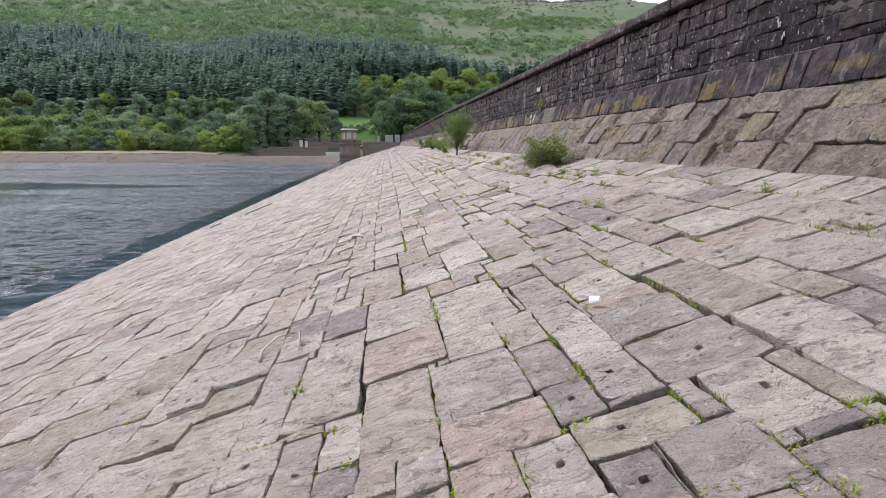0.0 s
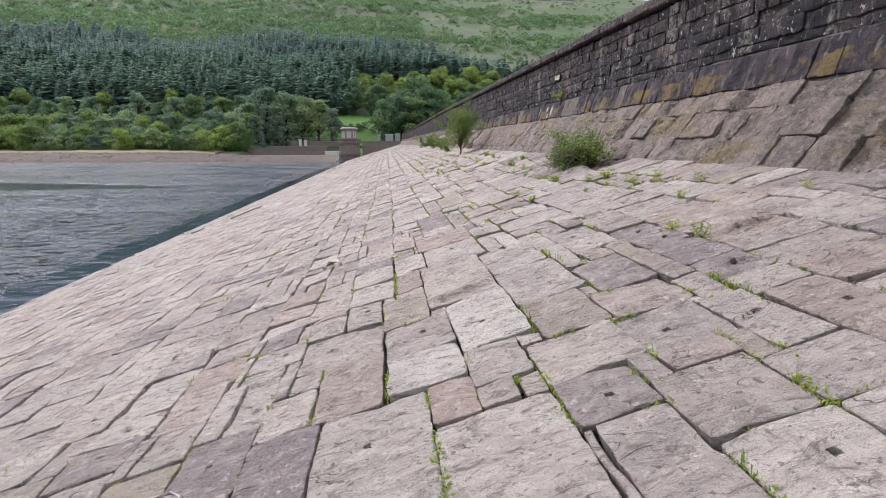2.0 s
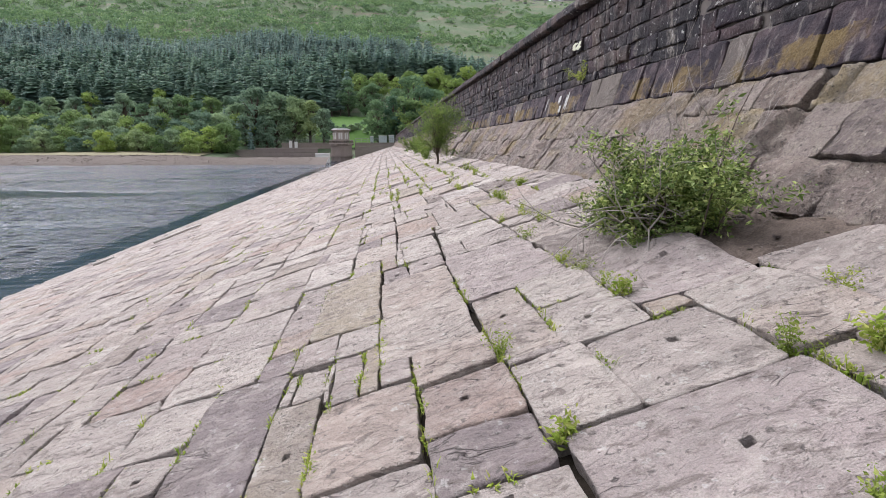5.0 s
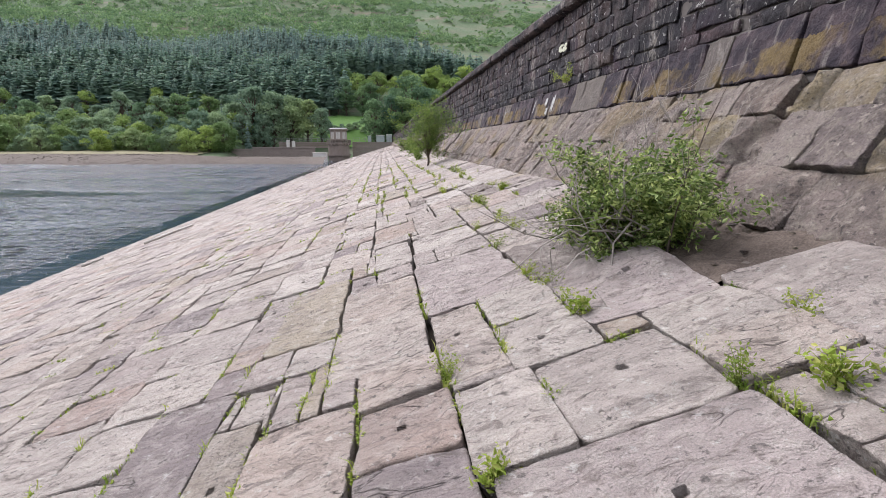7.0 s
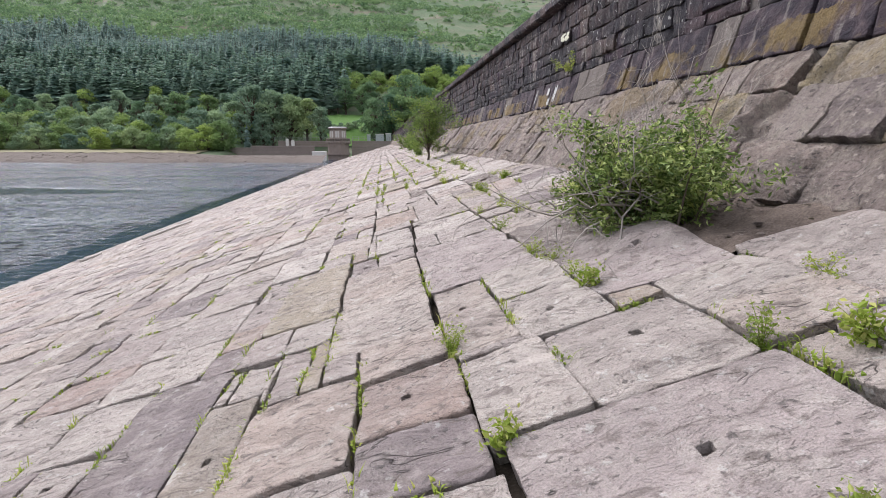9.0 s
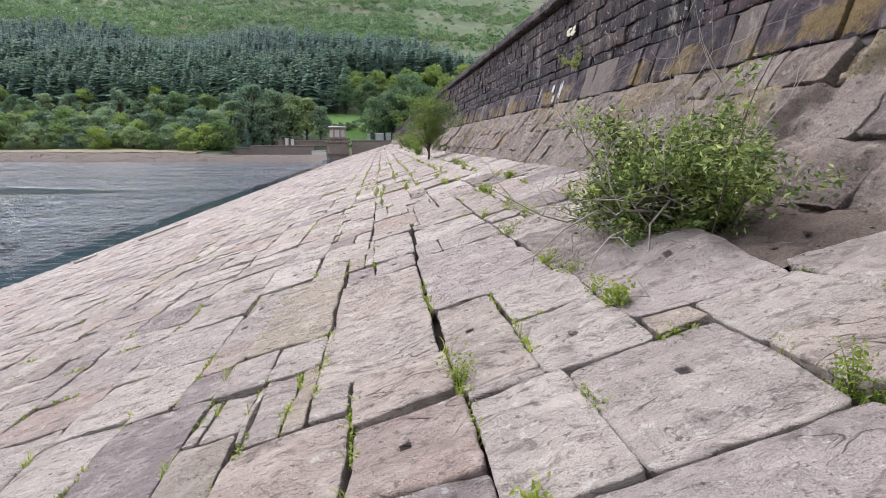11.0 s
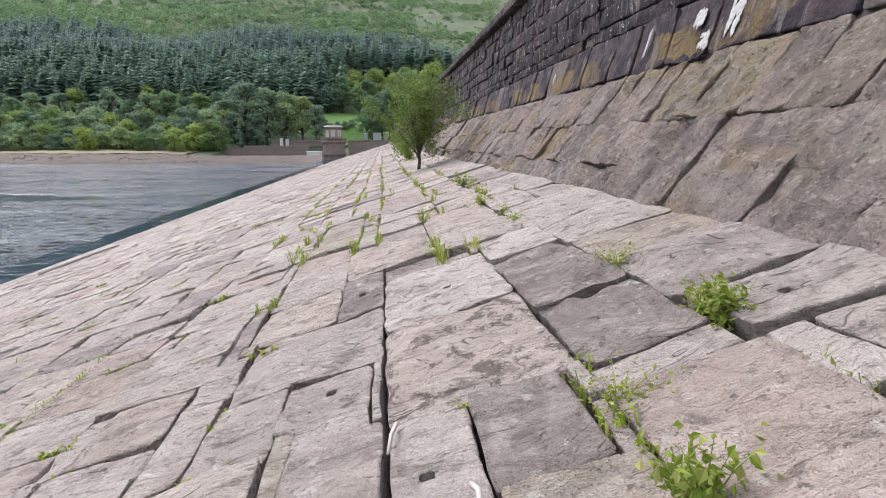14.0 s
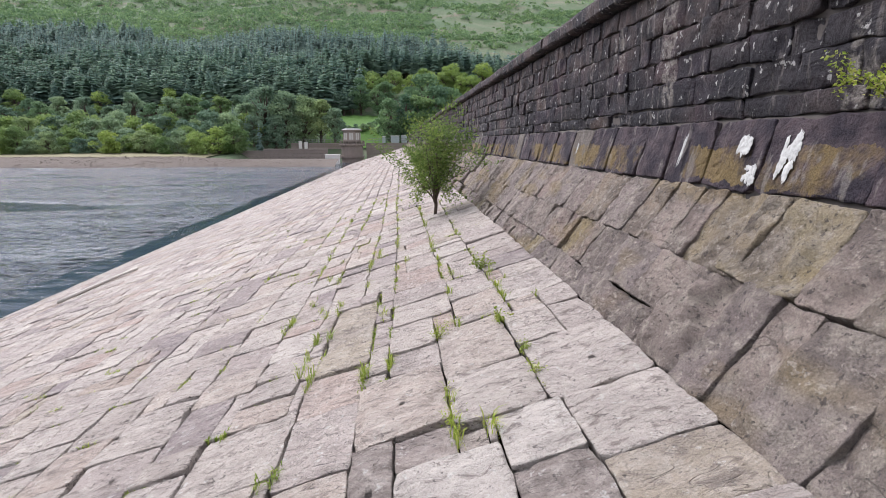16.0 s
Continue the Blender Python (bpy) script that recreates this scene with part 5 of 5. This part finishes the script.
def build_wall():
    rng, rnd = np.random.default_rng(9), random.Random(9)
    core = [(4.462, 1.95), (4.586, 2.412), (4.605, 2.43), (4.629, 3.42), (5.05, 3.45), (5.05, 0.5)]
    v, ny = [], 40
    yy = np.linspace(-14, DAM_END, ny)
    for y in yy:
        v += [(x, y, z + (rise(y) * 0.95 if z > 3 else 0)) for x, z in core]
    q = len(core)
    f = [(i * q + j, i * q + j + 1, (i + 1) * q + j + 1, (i + 1) * q + j) for i in range(ny - 1) for j in range(q - 1)]
    wall = tagged(new("parapet_wall", mesh("parapet_wall", v, f, M_MORTAR, False)), "tall soot-blackened coursed stone wall along the dam's crest", "wall", kind="structure")
    far, band_far = Pile(), Pile()
    coursed(wall, "stone", BAND, BAND_TOP, 3, 36, 0.52, 0.05, M_BAND, rng, rnd, 0.008, 0.008, 0.003, 0.10, (0.003, 0.010), spall=0.018)
    coursed(wall, "stone", BAND, BAND_TOP, -4, 3, 0.52, 0.1, M_BAND, rng, rnd, 0.014, 0.014, 0.012, 0.10, store=band_far)
    coursed(wall, "stone", BAND, BAND_TOP, 36, DAM_END, 0.8, 9, M_BAND, rng, rnd, 0.014, 0.014, 0.012, 0.10, store=band_far)
    part("band_field", band_far.data(), M_BAND, wall)["kind"] = "stuff"
    for i, (z0, z1) in enumerate(zip(COURSES, COURSES[1:])):
        a, b = (WALL_X + 0.004 * i, z0), (WALL_X + 0.004 * (i + 1), z1)
        m = (0.7, 0.5, 0.45, 0.4, 0.3, 0.24)[i]
        coursed(wall, "stone", a, b, 4, 24, m, 0.04, M_WALL, rng, rnd, 0.008, 0.011, 0.006, 0.12, (0.002, 0.008), rising=True, spall=0.02, rock=0.010)
        coursed(wall, "stone", a, b, -4, 4, m, 0.1, M_WALL, rng, rnd, 0.022, 0.014, 0.014, 0.12, (0.001, 0.006), far, True)
        coursed(wall, "stone", a, b, 24.3, 60, m, 9, M_WALL, rng, rnd, 0.02, 0.012, 0.014, 0.12, (0.001, 0.006), far, True)
        coursed(wall, "stone", a, b, 60.3, DAM_END, 1.0, 9, M_WALL, rng, rnd, 0.02, 0.012, 0.014, 0.12, (0.001, 0.006), far, True)
    # coping: a projecting slab with a weathered top
    y = -4.0
    while y < DAM_END:
        l = rnd.uniform(0.7, 1.2) if y < 50 else rnd.uniform(2, 3)
        x0, x1 = WALL_X - 0.075 + rng.normal(0, 0.006), 5.12
        z0, z1 = 3.515 + rise(y), 3.70 + rise(y) + rng.normal(0, 0.006)
        e = 0.025
        sec = [(x0 + e, z0), (x0, z0 + e), (x0, z1 - 0.06), (x0 + 0.02, z1 - 0.02), (x0 + 0.09, z1), (x1 - e, z1 + 0.02), (x1, z1 - e), (x1, z0)]
        vv, n, cuts = [], len(sec), 5 if y < 40 else 2
        for c in range(cuts):
            t = y + 0.005 + (l - 0.01) * c / (cuts - 1)
            vv += [(x + rng.normal(0, 0.006), t, z + rng.normal(0, 0.005)) for x, z in sec]
        ff = [(c * n + j, (c + 1) * n + j, (c + 1) * n + (j + 1) % n, c * n + (j + 1) % n) for c in range(cuts - 1) for j in range(n)]
        ff += [tuple(range(n)), tuple((cuts - 1) * n + j for j in range(n - 1, -1, -1))]
        if 4 < y < 40:
            part("coping_stone", (vv, ff), M_WALL, wall, smooth=False)
        else:
            far.add(vv, ff)
        y += l
    tagged(part("wall_field", far.data(), M_WALL_FIELD, wall, "further black walling stones"), kind="stuff")
    return wall


def splash(name, parent, origin, ax_u, ax_v, normal, w, h, mat, rng, lobes=7, label=""):
    """A thin crust with a ragged outline, lying on a stone's face."""
    p = Pile()
    o, au, av, nn = [np.array(q, float) for q in (origin, ax_u, ax_v, normal)]
    for i in range(lobes):
        cu, cv = rng.uniform(-0.36, 0.36) * w, rng.uniform(-0.36, 0.36) * h
        ru, rv = w * rng.uniform(0.10, 0.26), h * rng.uniform(0.12, 0.30)
        n = 26
        ring = []
        for k in range(n):
            a = 2 * math.pi * k / n
            r = rng.uniform(0.65, 1.1)
            ring.append(o + au * (cu + math.cos(a) * ru * r) + av * (cv + math.sin(a) * rv * r) + nn * 0.0006)
        inner = [o + au * cu + av * cv + (q - o - au * cu - av * cv) * 0.8 + nn * 0.002 for q in ring]
        mid = [o + au * cu + av * cv + nn * (0.0024 + 0.0003 * i)]
        f = [(k, (k + 1) % n, n + (k + 1) % n, n + k) for k in range(n)] + [(n + k, n + (k + 1) % n, 2 * n) for k in range(n)]
        p.add(ring + inner + mid, f)
    part(name, p.data(), mat, parent, label)


# ---------------------------------------------------------------- plants
def tuft(p, x, y, rng, n, tall, spread, broad):
    """Blades and small leaves springing from a joint."""
    for _ in range(n):
        a = rng.uniform(0, 2 * math.pi)
        q = np.array(slope_point(x + rng.normal(0, spread * 0.25), y + rng.normal(0, spread), -0.03))
        h = tall * rng.uniform(0.4, 1.1)
        lean = np.array([math.cos(a), math.sin(a), 0]) * h * rng.uniform(0.2, 0.9)
        side = np.array([-math.sin(a), math.cos(a), 0]) * broad * rng.uniform(0.5, 1.2)
        m = q + lean * 0.45 + np.array([0, 0, h * 0.75])
        t = q + lean + np.array([0, 0, h * rng.uniform(0.7, 1.05)])
        p.add([q - side * 0.4, q + side * 0.4, m + side, m - side, t], [(0, 1, 2, 3), (3, 2, 4)])


def joint_growth():
    rng = np.random.default_rng(17)
    p = Pile()
    for x, y0, y1 in LINES:
        y = max(y0, 0.9)
        while True:
            y += rng.exponential(0.13 if x > 0.2 else 0.3)
            if y > y1:
                break
            lush = vnoise(np.array([[x * 2.1, y * 2.0, 0.0]]), 3)[0]
            if lush < (0.04 if x > 0.9 and 5 < y < 13 else 0.14 if y < 13 else 0.26):
                continue
            s = rng.uniform(0.3, 1.0) * (0.5 + 0.8 * max(lush, 0)) * (1.0 if x > 0.2 else 0.6)
            tuft(p, x, y, rng, int(10 + 20 * s), 0.024 + 0.026 * s, 0.02 + 0.03 * s, 0.0055)
            if rng.random() < 0.25:
                tuft(p, x, y, rng, 9, 0.08, 0.03, 0.0022)
    for x0, x1, y in CROSS:
        x = rng.uniform(x0, x1)
        lush = vnoise(np.array([[x * 0.9, y * 0.5, 4.0]]), 3)[0]
        if rng.random() < 0.22 + 0.5 * max(lush, 0) and y > 0.8:
            s = rng.uniform(0.3, 1.0)
            for k in range(1 + int(3 * s)):
                tuft(p, x + 0.05 * k, y, rng, int(8 + 16 * s), 0.02 + 0.03 * s, 0.012, 0.005)
    tall = [q for q in LINES if 1.2 < q[0] < 3.3 and 16.0 < q[1] < 30]
    for _ in range(150):        # taller yellow-green growth farther along
        x, y0, y1 = tall[int(rng.integers(0, len(tall)))]
        tuft(p, x, rng.uniform(y0, y1), rng, 24, rng.uniform(0.06, 0.14), 0.05, 0.0034)
    ob = new("joint_weeds", mesh("joint_weeds", *p.data(), M_WEED, False))
    tagged(ob, "small bright green grass and moss in the stone joints", "weeds", kind="stuff")


def weed(x, y, size, leafy, rng):
    """A low leafy plant rooted in a joint."""
    leafw = 0.026 if leafy else 0.014
    x = min((e for e, y0, y1 in LINES if y0 <= y <= y1), key=lambda e: abs(e - x))
    t = thing("weed", "bright green leafy weed growing from a stone joint" if leafy else "feathery green weed growing from a stone joint", "weed",
              "weeds in the joints", slope_point(x, y, -0.03))
    cs = []
    for _ in range(int(5 + 40 * size)):
        a, h = rng.uniform(0, 6.28), size * rng.uniform(0.35, 1.0)
        d = np.array([math.cos(a), math.sin(a), 0]) * size * rng.uniform(0.1, 0.75)
        pts = [(0, 0, 0), tuple(d * 0.45 + np.array([0, 0, h * 0.6])), tuple(d + np.array([0, 0, h]))]
        part("stem", tube(pts, [0.0018, 0.0014, 0.0008], 3), M_WEED, t)
        for _ in range(22):
            s = rng.uniform(0.2, 1)
            cs.append(d * s + np.array([0, 0, h * s]) + rng.normal(0, 0.016, 3))
    part("leaves", leaves(cs, leafw, rng, 0.55, 0, 0.2), M_WEED, t, smooth=False)


WEEDS = [(2.97, 9.08, 0.14, 1), (2.21, 9.17, 0.10, 1), (2.04, 9.91, 0.13, 0), (2.65, 9.23, 0.15, 0), (2.95, 12.19, 0.15, 0), (2.96, 12.61, 0.12, 0), (2.98, 13.84, 0.13, 0),
         (3.25, 12.4, 0.15, 0), (3.1, 12.97, 0.10, 0), (2.51, 12.68, 0.11, 0), (3.35, 15.19, 0.13, 0), (3.3, 14.61, 0.14, 1), (3.12, 14.56, 0.10, 1), (3.45, 14.66, 0.11, 1),
         (3.03, 14.02, 0.16, 1), (2.89, 14.35, 0.15, 0), (2.69, 16.35, 0.15, 0), (3.08, 17.54, 0.12, 1), (3.35, 19.17, 0.2, 1)]
WEEDS2 = [(2.98, 16.95, 0.10, 0), (2.67, 17.63, 0.2, 0), (3.23, 16.63, 0.08, 0), (2.37, 6.17, 0.13, 0), (3.48, 5.95, 0.16, 0), (3.43, 5.22, 0.16, 0),
          (3.03, 8.33, 0.14, 0), (2.53, 8.61, 0.10, 0), (2.42, 5.78, 0.16, 0), (2.75, 10.9, 0.12, 0), (2.6, 11.8, 0.14, 0), (3.3, 9.5, 0.12, 0), (3.3, 10.1, 0.12, 1), (3.55, 10.3, 0.10, 0), (3.4, 10.6, 0.12, 0), (3.3, 8.2, 0.13, 0), (3.3, 7.3, 0.16, 0), (2.9, 7.0, 0.14, 0), (3.3, 4.4, 0.15, 0)]


def limb(p, start, way, length, radius, rng, depth, ends, bend=0.35, lift=0.15):
    """A branch that forks; the places of its tips and bends go into ends."""
    pts, r = [np.array(start, float)], [radius]
    d = np.array(way, float)
    d /= np.linalg.norm(d)
    n = 4
    for i in range(n):
        d = d + rng.normal(0, bend, 3) * 0.5 + np.array([0, 0, lift * 0.3])
        d /= np.linalg.norm(d)
        pts.append(pts[-1] + d * length / n)
        r.append(radius * (1 - 0.75 * (i + 1) / n))
        ends.append((pts[-1].copy(), depth))
    p.append(tube(pts, r, 5 if depth > 1 else 4))
    if depth > 0:
        for _ in range(int(rng.integers(2, 4))):
            k = int(rng.integers(1, n + 1))
            w = d + rng.normal(0, 0.75, 3)
            limb(p, pts[k], w, length * rng.uniform(0.45, 0.75), r[k] * 0.7 + 0.0005, rng, depth - 1, ends, bend, lift)


def grown(name, tubes, mat, parent, label=""):
    """A stem, with its side shoots as parts of it."""
    b = part(name, tubes[0], mat, parent, label)
    for q in tubes[1:]:
        part("shoot", q, mat, b)


def shrub():
    """The leafy shrub at the break of the slope, with dead twigs trailing down the stones."""
    rng = np.random.default_rng(77)
    x, y = 3.19, 10.72
    t = thing("shrub", "bushy green shrub with grey dead twigs growing from the stone joints", "shrub", at=slope_point(x, y, -0.05))
    ends = []
    for i in range(30):
        p = []
        a = rng.uniform(0, 2 * math.pi)
        tilt = rng.uniform(0.15, 1.7)
        limb(p, (rng.normal(0.02, 0.07), rng.normal(0, 0.08), 0), (math.cos(a) * tilt * 0.9 - 0.06, math.sin(a) * tilt * 0.55, 1.0), rng.uniform(0.28, 0.46), 0.009, rng, 2, ends, 0.4, 0.14)
        grown("stem", p, M_BARK, t)
    cs = []
    for q, d in ends:
        if d <= 1 and q[2] > 0.05:
            for _ in range(14):
                cs.append(q + rng.normal(0, 0.034, 3) * np.array([1, 0.8, 1]))
    cs = np.array(cs)
    part("leaves", leaves(cs, 0.035, rng, 0.42, 0, 0.25), M_SHRUB, t, smooth=False)
    # dead twigs
    for i in range(22):
        p, e = [], []
        a = math.pi + rng.normal(0.1, 0.85)
        way = (math.cos(a), math.sin(a) * 0.9, -0.10 + rng.uniform(0, 0.3))
        limb(p, (rng.uniform(-0.3, 0.0), rng.uniform(-0.25, 0.3), 0.06 + rng.uniform(0, 0.2)), way, rng.uniform(0.40, 0.80), 0.0065, rng, 2, e, 0.8, -0.06)
        grown("dead_twig", p, M_TWIG, t, "grey leafless twig")
    for i in range(9):
        p, e = [], []
        limb(p, (rng.normal(0.05, 0.12), rng.normal(0, 0.12), 0.3), (rng.normal(0, 0.35), rng.normal(0, 0.3), 1), rng.uniform(0.4, 0.7), 0.004, rng, 1, e, 0.3, 0.2)
        grown("dead_twig", p, M_TWIG, t, "grey leafless twig")
    p, e = [], []
    limb(p, (0.12, 0.0, 0.22), (0.55, 0.1, 0.75), 0.62, 0.012, rng, 2, e, 0.12, 0.05)
    grown("bare_branch", p, M_BARK, t, "long bare dark branch")


def sapling():
    """The young willow farther along the break of the slope."""
    rng = np.random.default_rng(78)
    t = thing("sapling", "slender olive-green willow sapling rooted in the stone slope", "tree", at=slope_point(3.08, 23.9, -0.05))
    trunk, ends = Pile(), []
    trunk.add(*tube([(0, 0, 0), (0.02, 0, 0.25), (0.0, 0.02, 0.5)], [0.035, 0.03, 0.022], 6))
    part("trunk", trunk.data(), M_BARK, t)
    for i in range(22):
        p = []
        a = rng.uniform(0, 2 * math.pi)
        limb(p, (0, 0, rng.uniform(0.2, 0.5)), (math.cos(a) * 0.42, math.sin(a) * 0.42, rng.uniform(0.5, 1.9)), rng.uniform(0.7, 1.2), 0.014, rng, 2, ends, 0.26, 0.2)
        grown("branch", p, M_BARK, t)
    cs = []
    for q, d in ends:
        if d <= 1 and q[2] > 0.25:
            for _ in range(11):
                cs.append(q + rng.normal(0, 0.06, 3))
    part("leaves", leaves(np.array(cs), 0.062, rng, 0.34, 0.2), M_SAPLING, t, smooth=False)


def bush_small(x, y, z, size, seed, label, mat=None, n=8):
    rng = np.random.default_rng(seed)
    t = thing("bush", label, "bush", at=(x, y, z))
    ends = []
    for _ in range(n):
        p = []
        a = rng.uniform(0, 2 * math.pi)
        limb(p, (0, 0, 0), (math.cos(a) * 0.7, math.sin(a) * 0.7, 0.9), size * rng.uniform(0.5, 0.9), size * 0.012, rng, 1, ends)
        grown("stem", p, M_BARK, t)
    cs = [q + rng.normal(0, size * 0.07, 3) for q, d in ends for _ in range(8)]
    part("leaves", leaves(np.array(cs), size * 0.09, rng, 0.5), mat or M_SHRUB, t, smooth=False)


pitching()


def earth_patch():
    """Lumpy bare earth where the stones are gone."""
    u, v = np.linspace(EARTH[0] - 0.06, EARTH[1] + 0.08, 36), np.linspace(EARTH[2] - 0.06, EARTH[3] + 0.06, 48)
    U, V = [q.ravel() for q in np.meshgrid(u, v, indexing="ij")]
    P = np.stack([U, V, U * 0], -1)
    h = -0.03 + 0.035 * vnoise(P * 4, 81) + 0.022 * vnoise(P * 11, 82) + 0.012 * vnoise(P * 26, 83)
    w = np.stack([U - h * SN, V, U * K + h * CS], -1)
    f = [(i * 48 + j, (i + 1) * 48 + j, (i + 1) * 48 + j + 1, i * 48 + j + 1) for i in range(35) for j in range(47)]
    tagged(new("bare_earth", mesh("bare_earth", w, f, M_EARTH)), "patch of bare brown earth where stones are lost", "earth", kind="structure")
    rng = np.random.default_rng(83)
    p = Pile()
    for _ in range(26):
        x, y, r = rng.uniform(EARTH[0], EARTH[1]), rng.uniform(EARTH[2], EARTH[3]), rng.uniform(0.010, 0.03)
        c = rng.normal(size=(8, 3)) * 0.16 + np.array([[i, j, h] for i in (-1, 1) for j in (-1, 1) for h in (-0.5, 0.5)]) * 0.55
        p.add(c * np.array([1.2, 1, 0.7]) * r + np.array(slope_point(x, y, -0.015)), [(0, 1, 3, 2), (4, 6, 7, 5), (0, 4, 5, 1), (2, 3, 7, 6), (1, 5, 7, 3), (0, 2, 6, 4)])
    tagged(new("rubble", mesh("rubble", *p.data(), M_APRON_FIELD, False)), "small broken stones lying on the bare earth", "stones", kind="stuff")


earth_patch()
rngp = np.random.default_rng(99)
for wx, wy, ws, wl_ in WEEDS + WEEDS2:
    weed(wx, wy, ws, wl_, rngp)
shrub()
sapling()
for i, (bx, by, bs) in enumerate(((3.2, 29.5, 0.7), (3.35, 34.0, 0.9), (3.5, 41.0, 1.1), (3.5, 50.0, 1.3))):
    bush_small(bx, by, bx * K, bs, 200 + i, "scrubby olive bush growing at the foot of the wall", M_SAPLING)
bush_small(4.52, 15.95, 2.46, 0.26, 302, "fresh green leafy plant growing from a wall joint", M_WEED, 6)


# ---------------------------------------------------------------- litter
def driftwood(points, r, label):
    pts = [slope_point(a, b, h) for a, b, h in points]
    v, f = tube(pts, [r * (1 - 0.5 * i / len(pts)) for i in range(len(pts))], 6)
    tagged(new("driftwood", mesh("driftwood", v, f, M_DRIFT)), label, "driftwood", "bleached sticks on the slope")


driftwood([(-1.02, 4.15, 0.03), (-1.03, 4.33, 0.05), (-0.95, 4.55, 0.06), (-0.82, 4.56, 0.05), (-0.74, 4.48, 0.06), (-0.70, 4.10, 0.03)], 0.012, "crooked bleached stick lying on the stones")
driftwood([(-0.62, 8.9, 0.03), (-0.55, 9.0, 0.05), (-0.45, 8.95, 0.06), (-0.40, 8.8, 0.04)], 0.03, "white bleached piece of wood on the stones")
driftwood([(-7.5, 29.6, 0.04), (-7.25, 30.6, 0.06), (-7.0, 31.8, 0.07), (-6.8, 32.9, 0.05)], 0.06, "long bleached branch stranded above the water")
driftwood([(-8.6, 27.2, 0.04), (-8.4, 28.2, 0.05)], 0.05, "short bleached stick stranded above the water")
driftwood([(1.15, 8.75, 0.01), (1.18, 8.84, 0.02)], 0.005, "short bleached stick in a stone joint")
driftwood([(2.425, 14.55, 0.02), (2.415, 14.48, 0.035), (2.405, 14.41, 0.03)], 0.006, "bleached stick wedged in a stone joint")
driftwood([(2.565, 14.21, 0.03), (2.575, 14.16, 0.05), (2.568, 14.10, 0.045), (2.580, 14.05, 0.02)], 0.007, "bleached stick wedged in a stone joint")
cup = thing("plastic_cup", "crushed white plastic cup lying in a joint", "cup", at=slope_point(1.31, 3.16, 0.045))
bmc = prism(0, 0, 0.028, 0.021, -0.038, 0.038, 14)
for q in bmc.verts:
    q.co.x *= 0.6
bmesh.ops.rotate(bmc, verts=bmc.verts, cent=(0, 0, 0), matrix=Euler((radians(70), radians(15), radians(25))).to_matrix())
body = part("body", bmc, M_WHITE, cup, smooth=False)
rim = prism(0, 0, 0.030, 0.030, -0.041, -0.036, 14)
for q in rim.verts:
    q.co.x *= 0.6
bmesh.ops.rotate(rim, verts=rim.verts, cent=(0, 0, 0), matrix=Euler((radians(70), radians(15), radians(25))).to_matrix())
part("rim", rim, M_WHITE, cup, smooth=False)

# ---------------------------------------------------------------- the stones themselves
joint_growth()
build_apron()
the_wall = build_wall()
bl = math.hypot(BAND_TOP[0] - BAND[0], BAND_TOP[1] - BAND[1])
bu = ((BAND_TOP[0] - BAND[0]) / bl, 0, (BAND_TOP[1] - BAND[1]) / bl)
bn = (-bu[2], 0, bu[0])


def on_band(y, t, off=0.013):
    return (BAND[0] + (BAND_TOP[0] - BAND[0]) * t + bn[0] * off, y, BAND[1] + (BAND_TOP[1] - BAND[1]) * t + bn[2] * off)


for y, t, w, h in ((16.86, 0.60, 0.13, 0.14), (16.72, 0.24, 0.12, 0.14), (16.46, 0.48, 0.13, 0.24), (17.55, 0.5, 0.04, 0.22), (19.9, 0.5, 0.05, 0.15)):
    splash("lime_splash", the_wall, on_band(y, t), (0, -1, 0), bu, bn, w, h, M_LIME, rngp, 14, "white splash of lime")
splash("lichen_patch", the_wall, (WALL_X - 0.012, 16.3, 3.02), (0, -1, 0), (0, 0, 1), (-1, 0, 0), 0.42, 0.12, M_LICHEN, rngp, 10, "pale green lichen")
for y, z in ((6.1, 2.62), (6.2, 2.78), (5.8, 2.35), (9.0, 2.5)):
    splash("lime_splash", the_wall, (WALL_X - 0.012, y, z), (0, -1, 0), (0, 0, 1), (-1, 0, 0), 0.07, 0.12, M_LIME, rngp, 5, "white splash of lime")
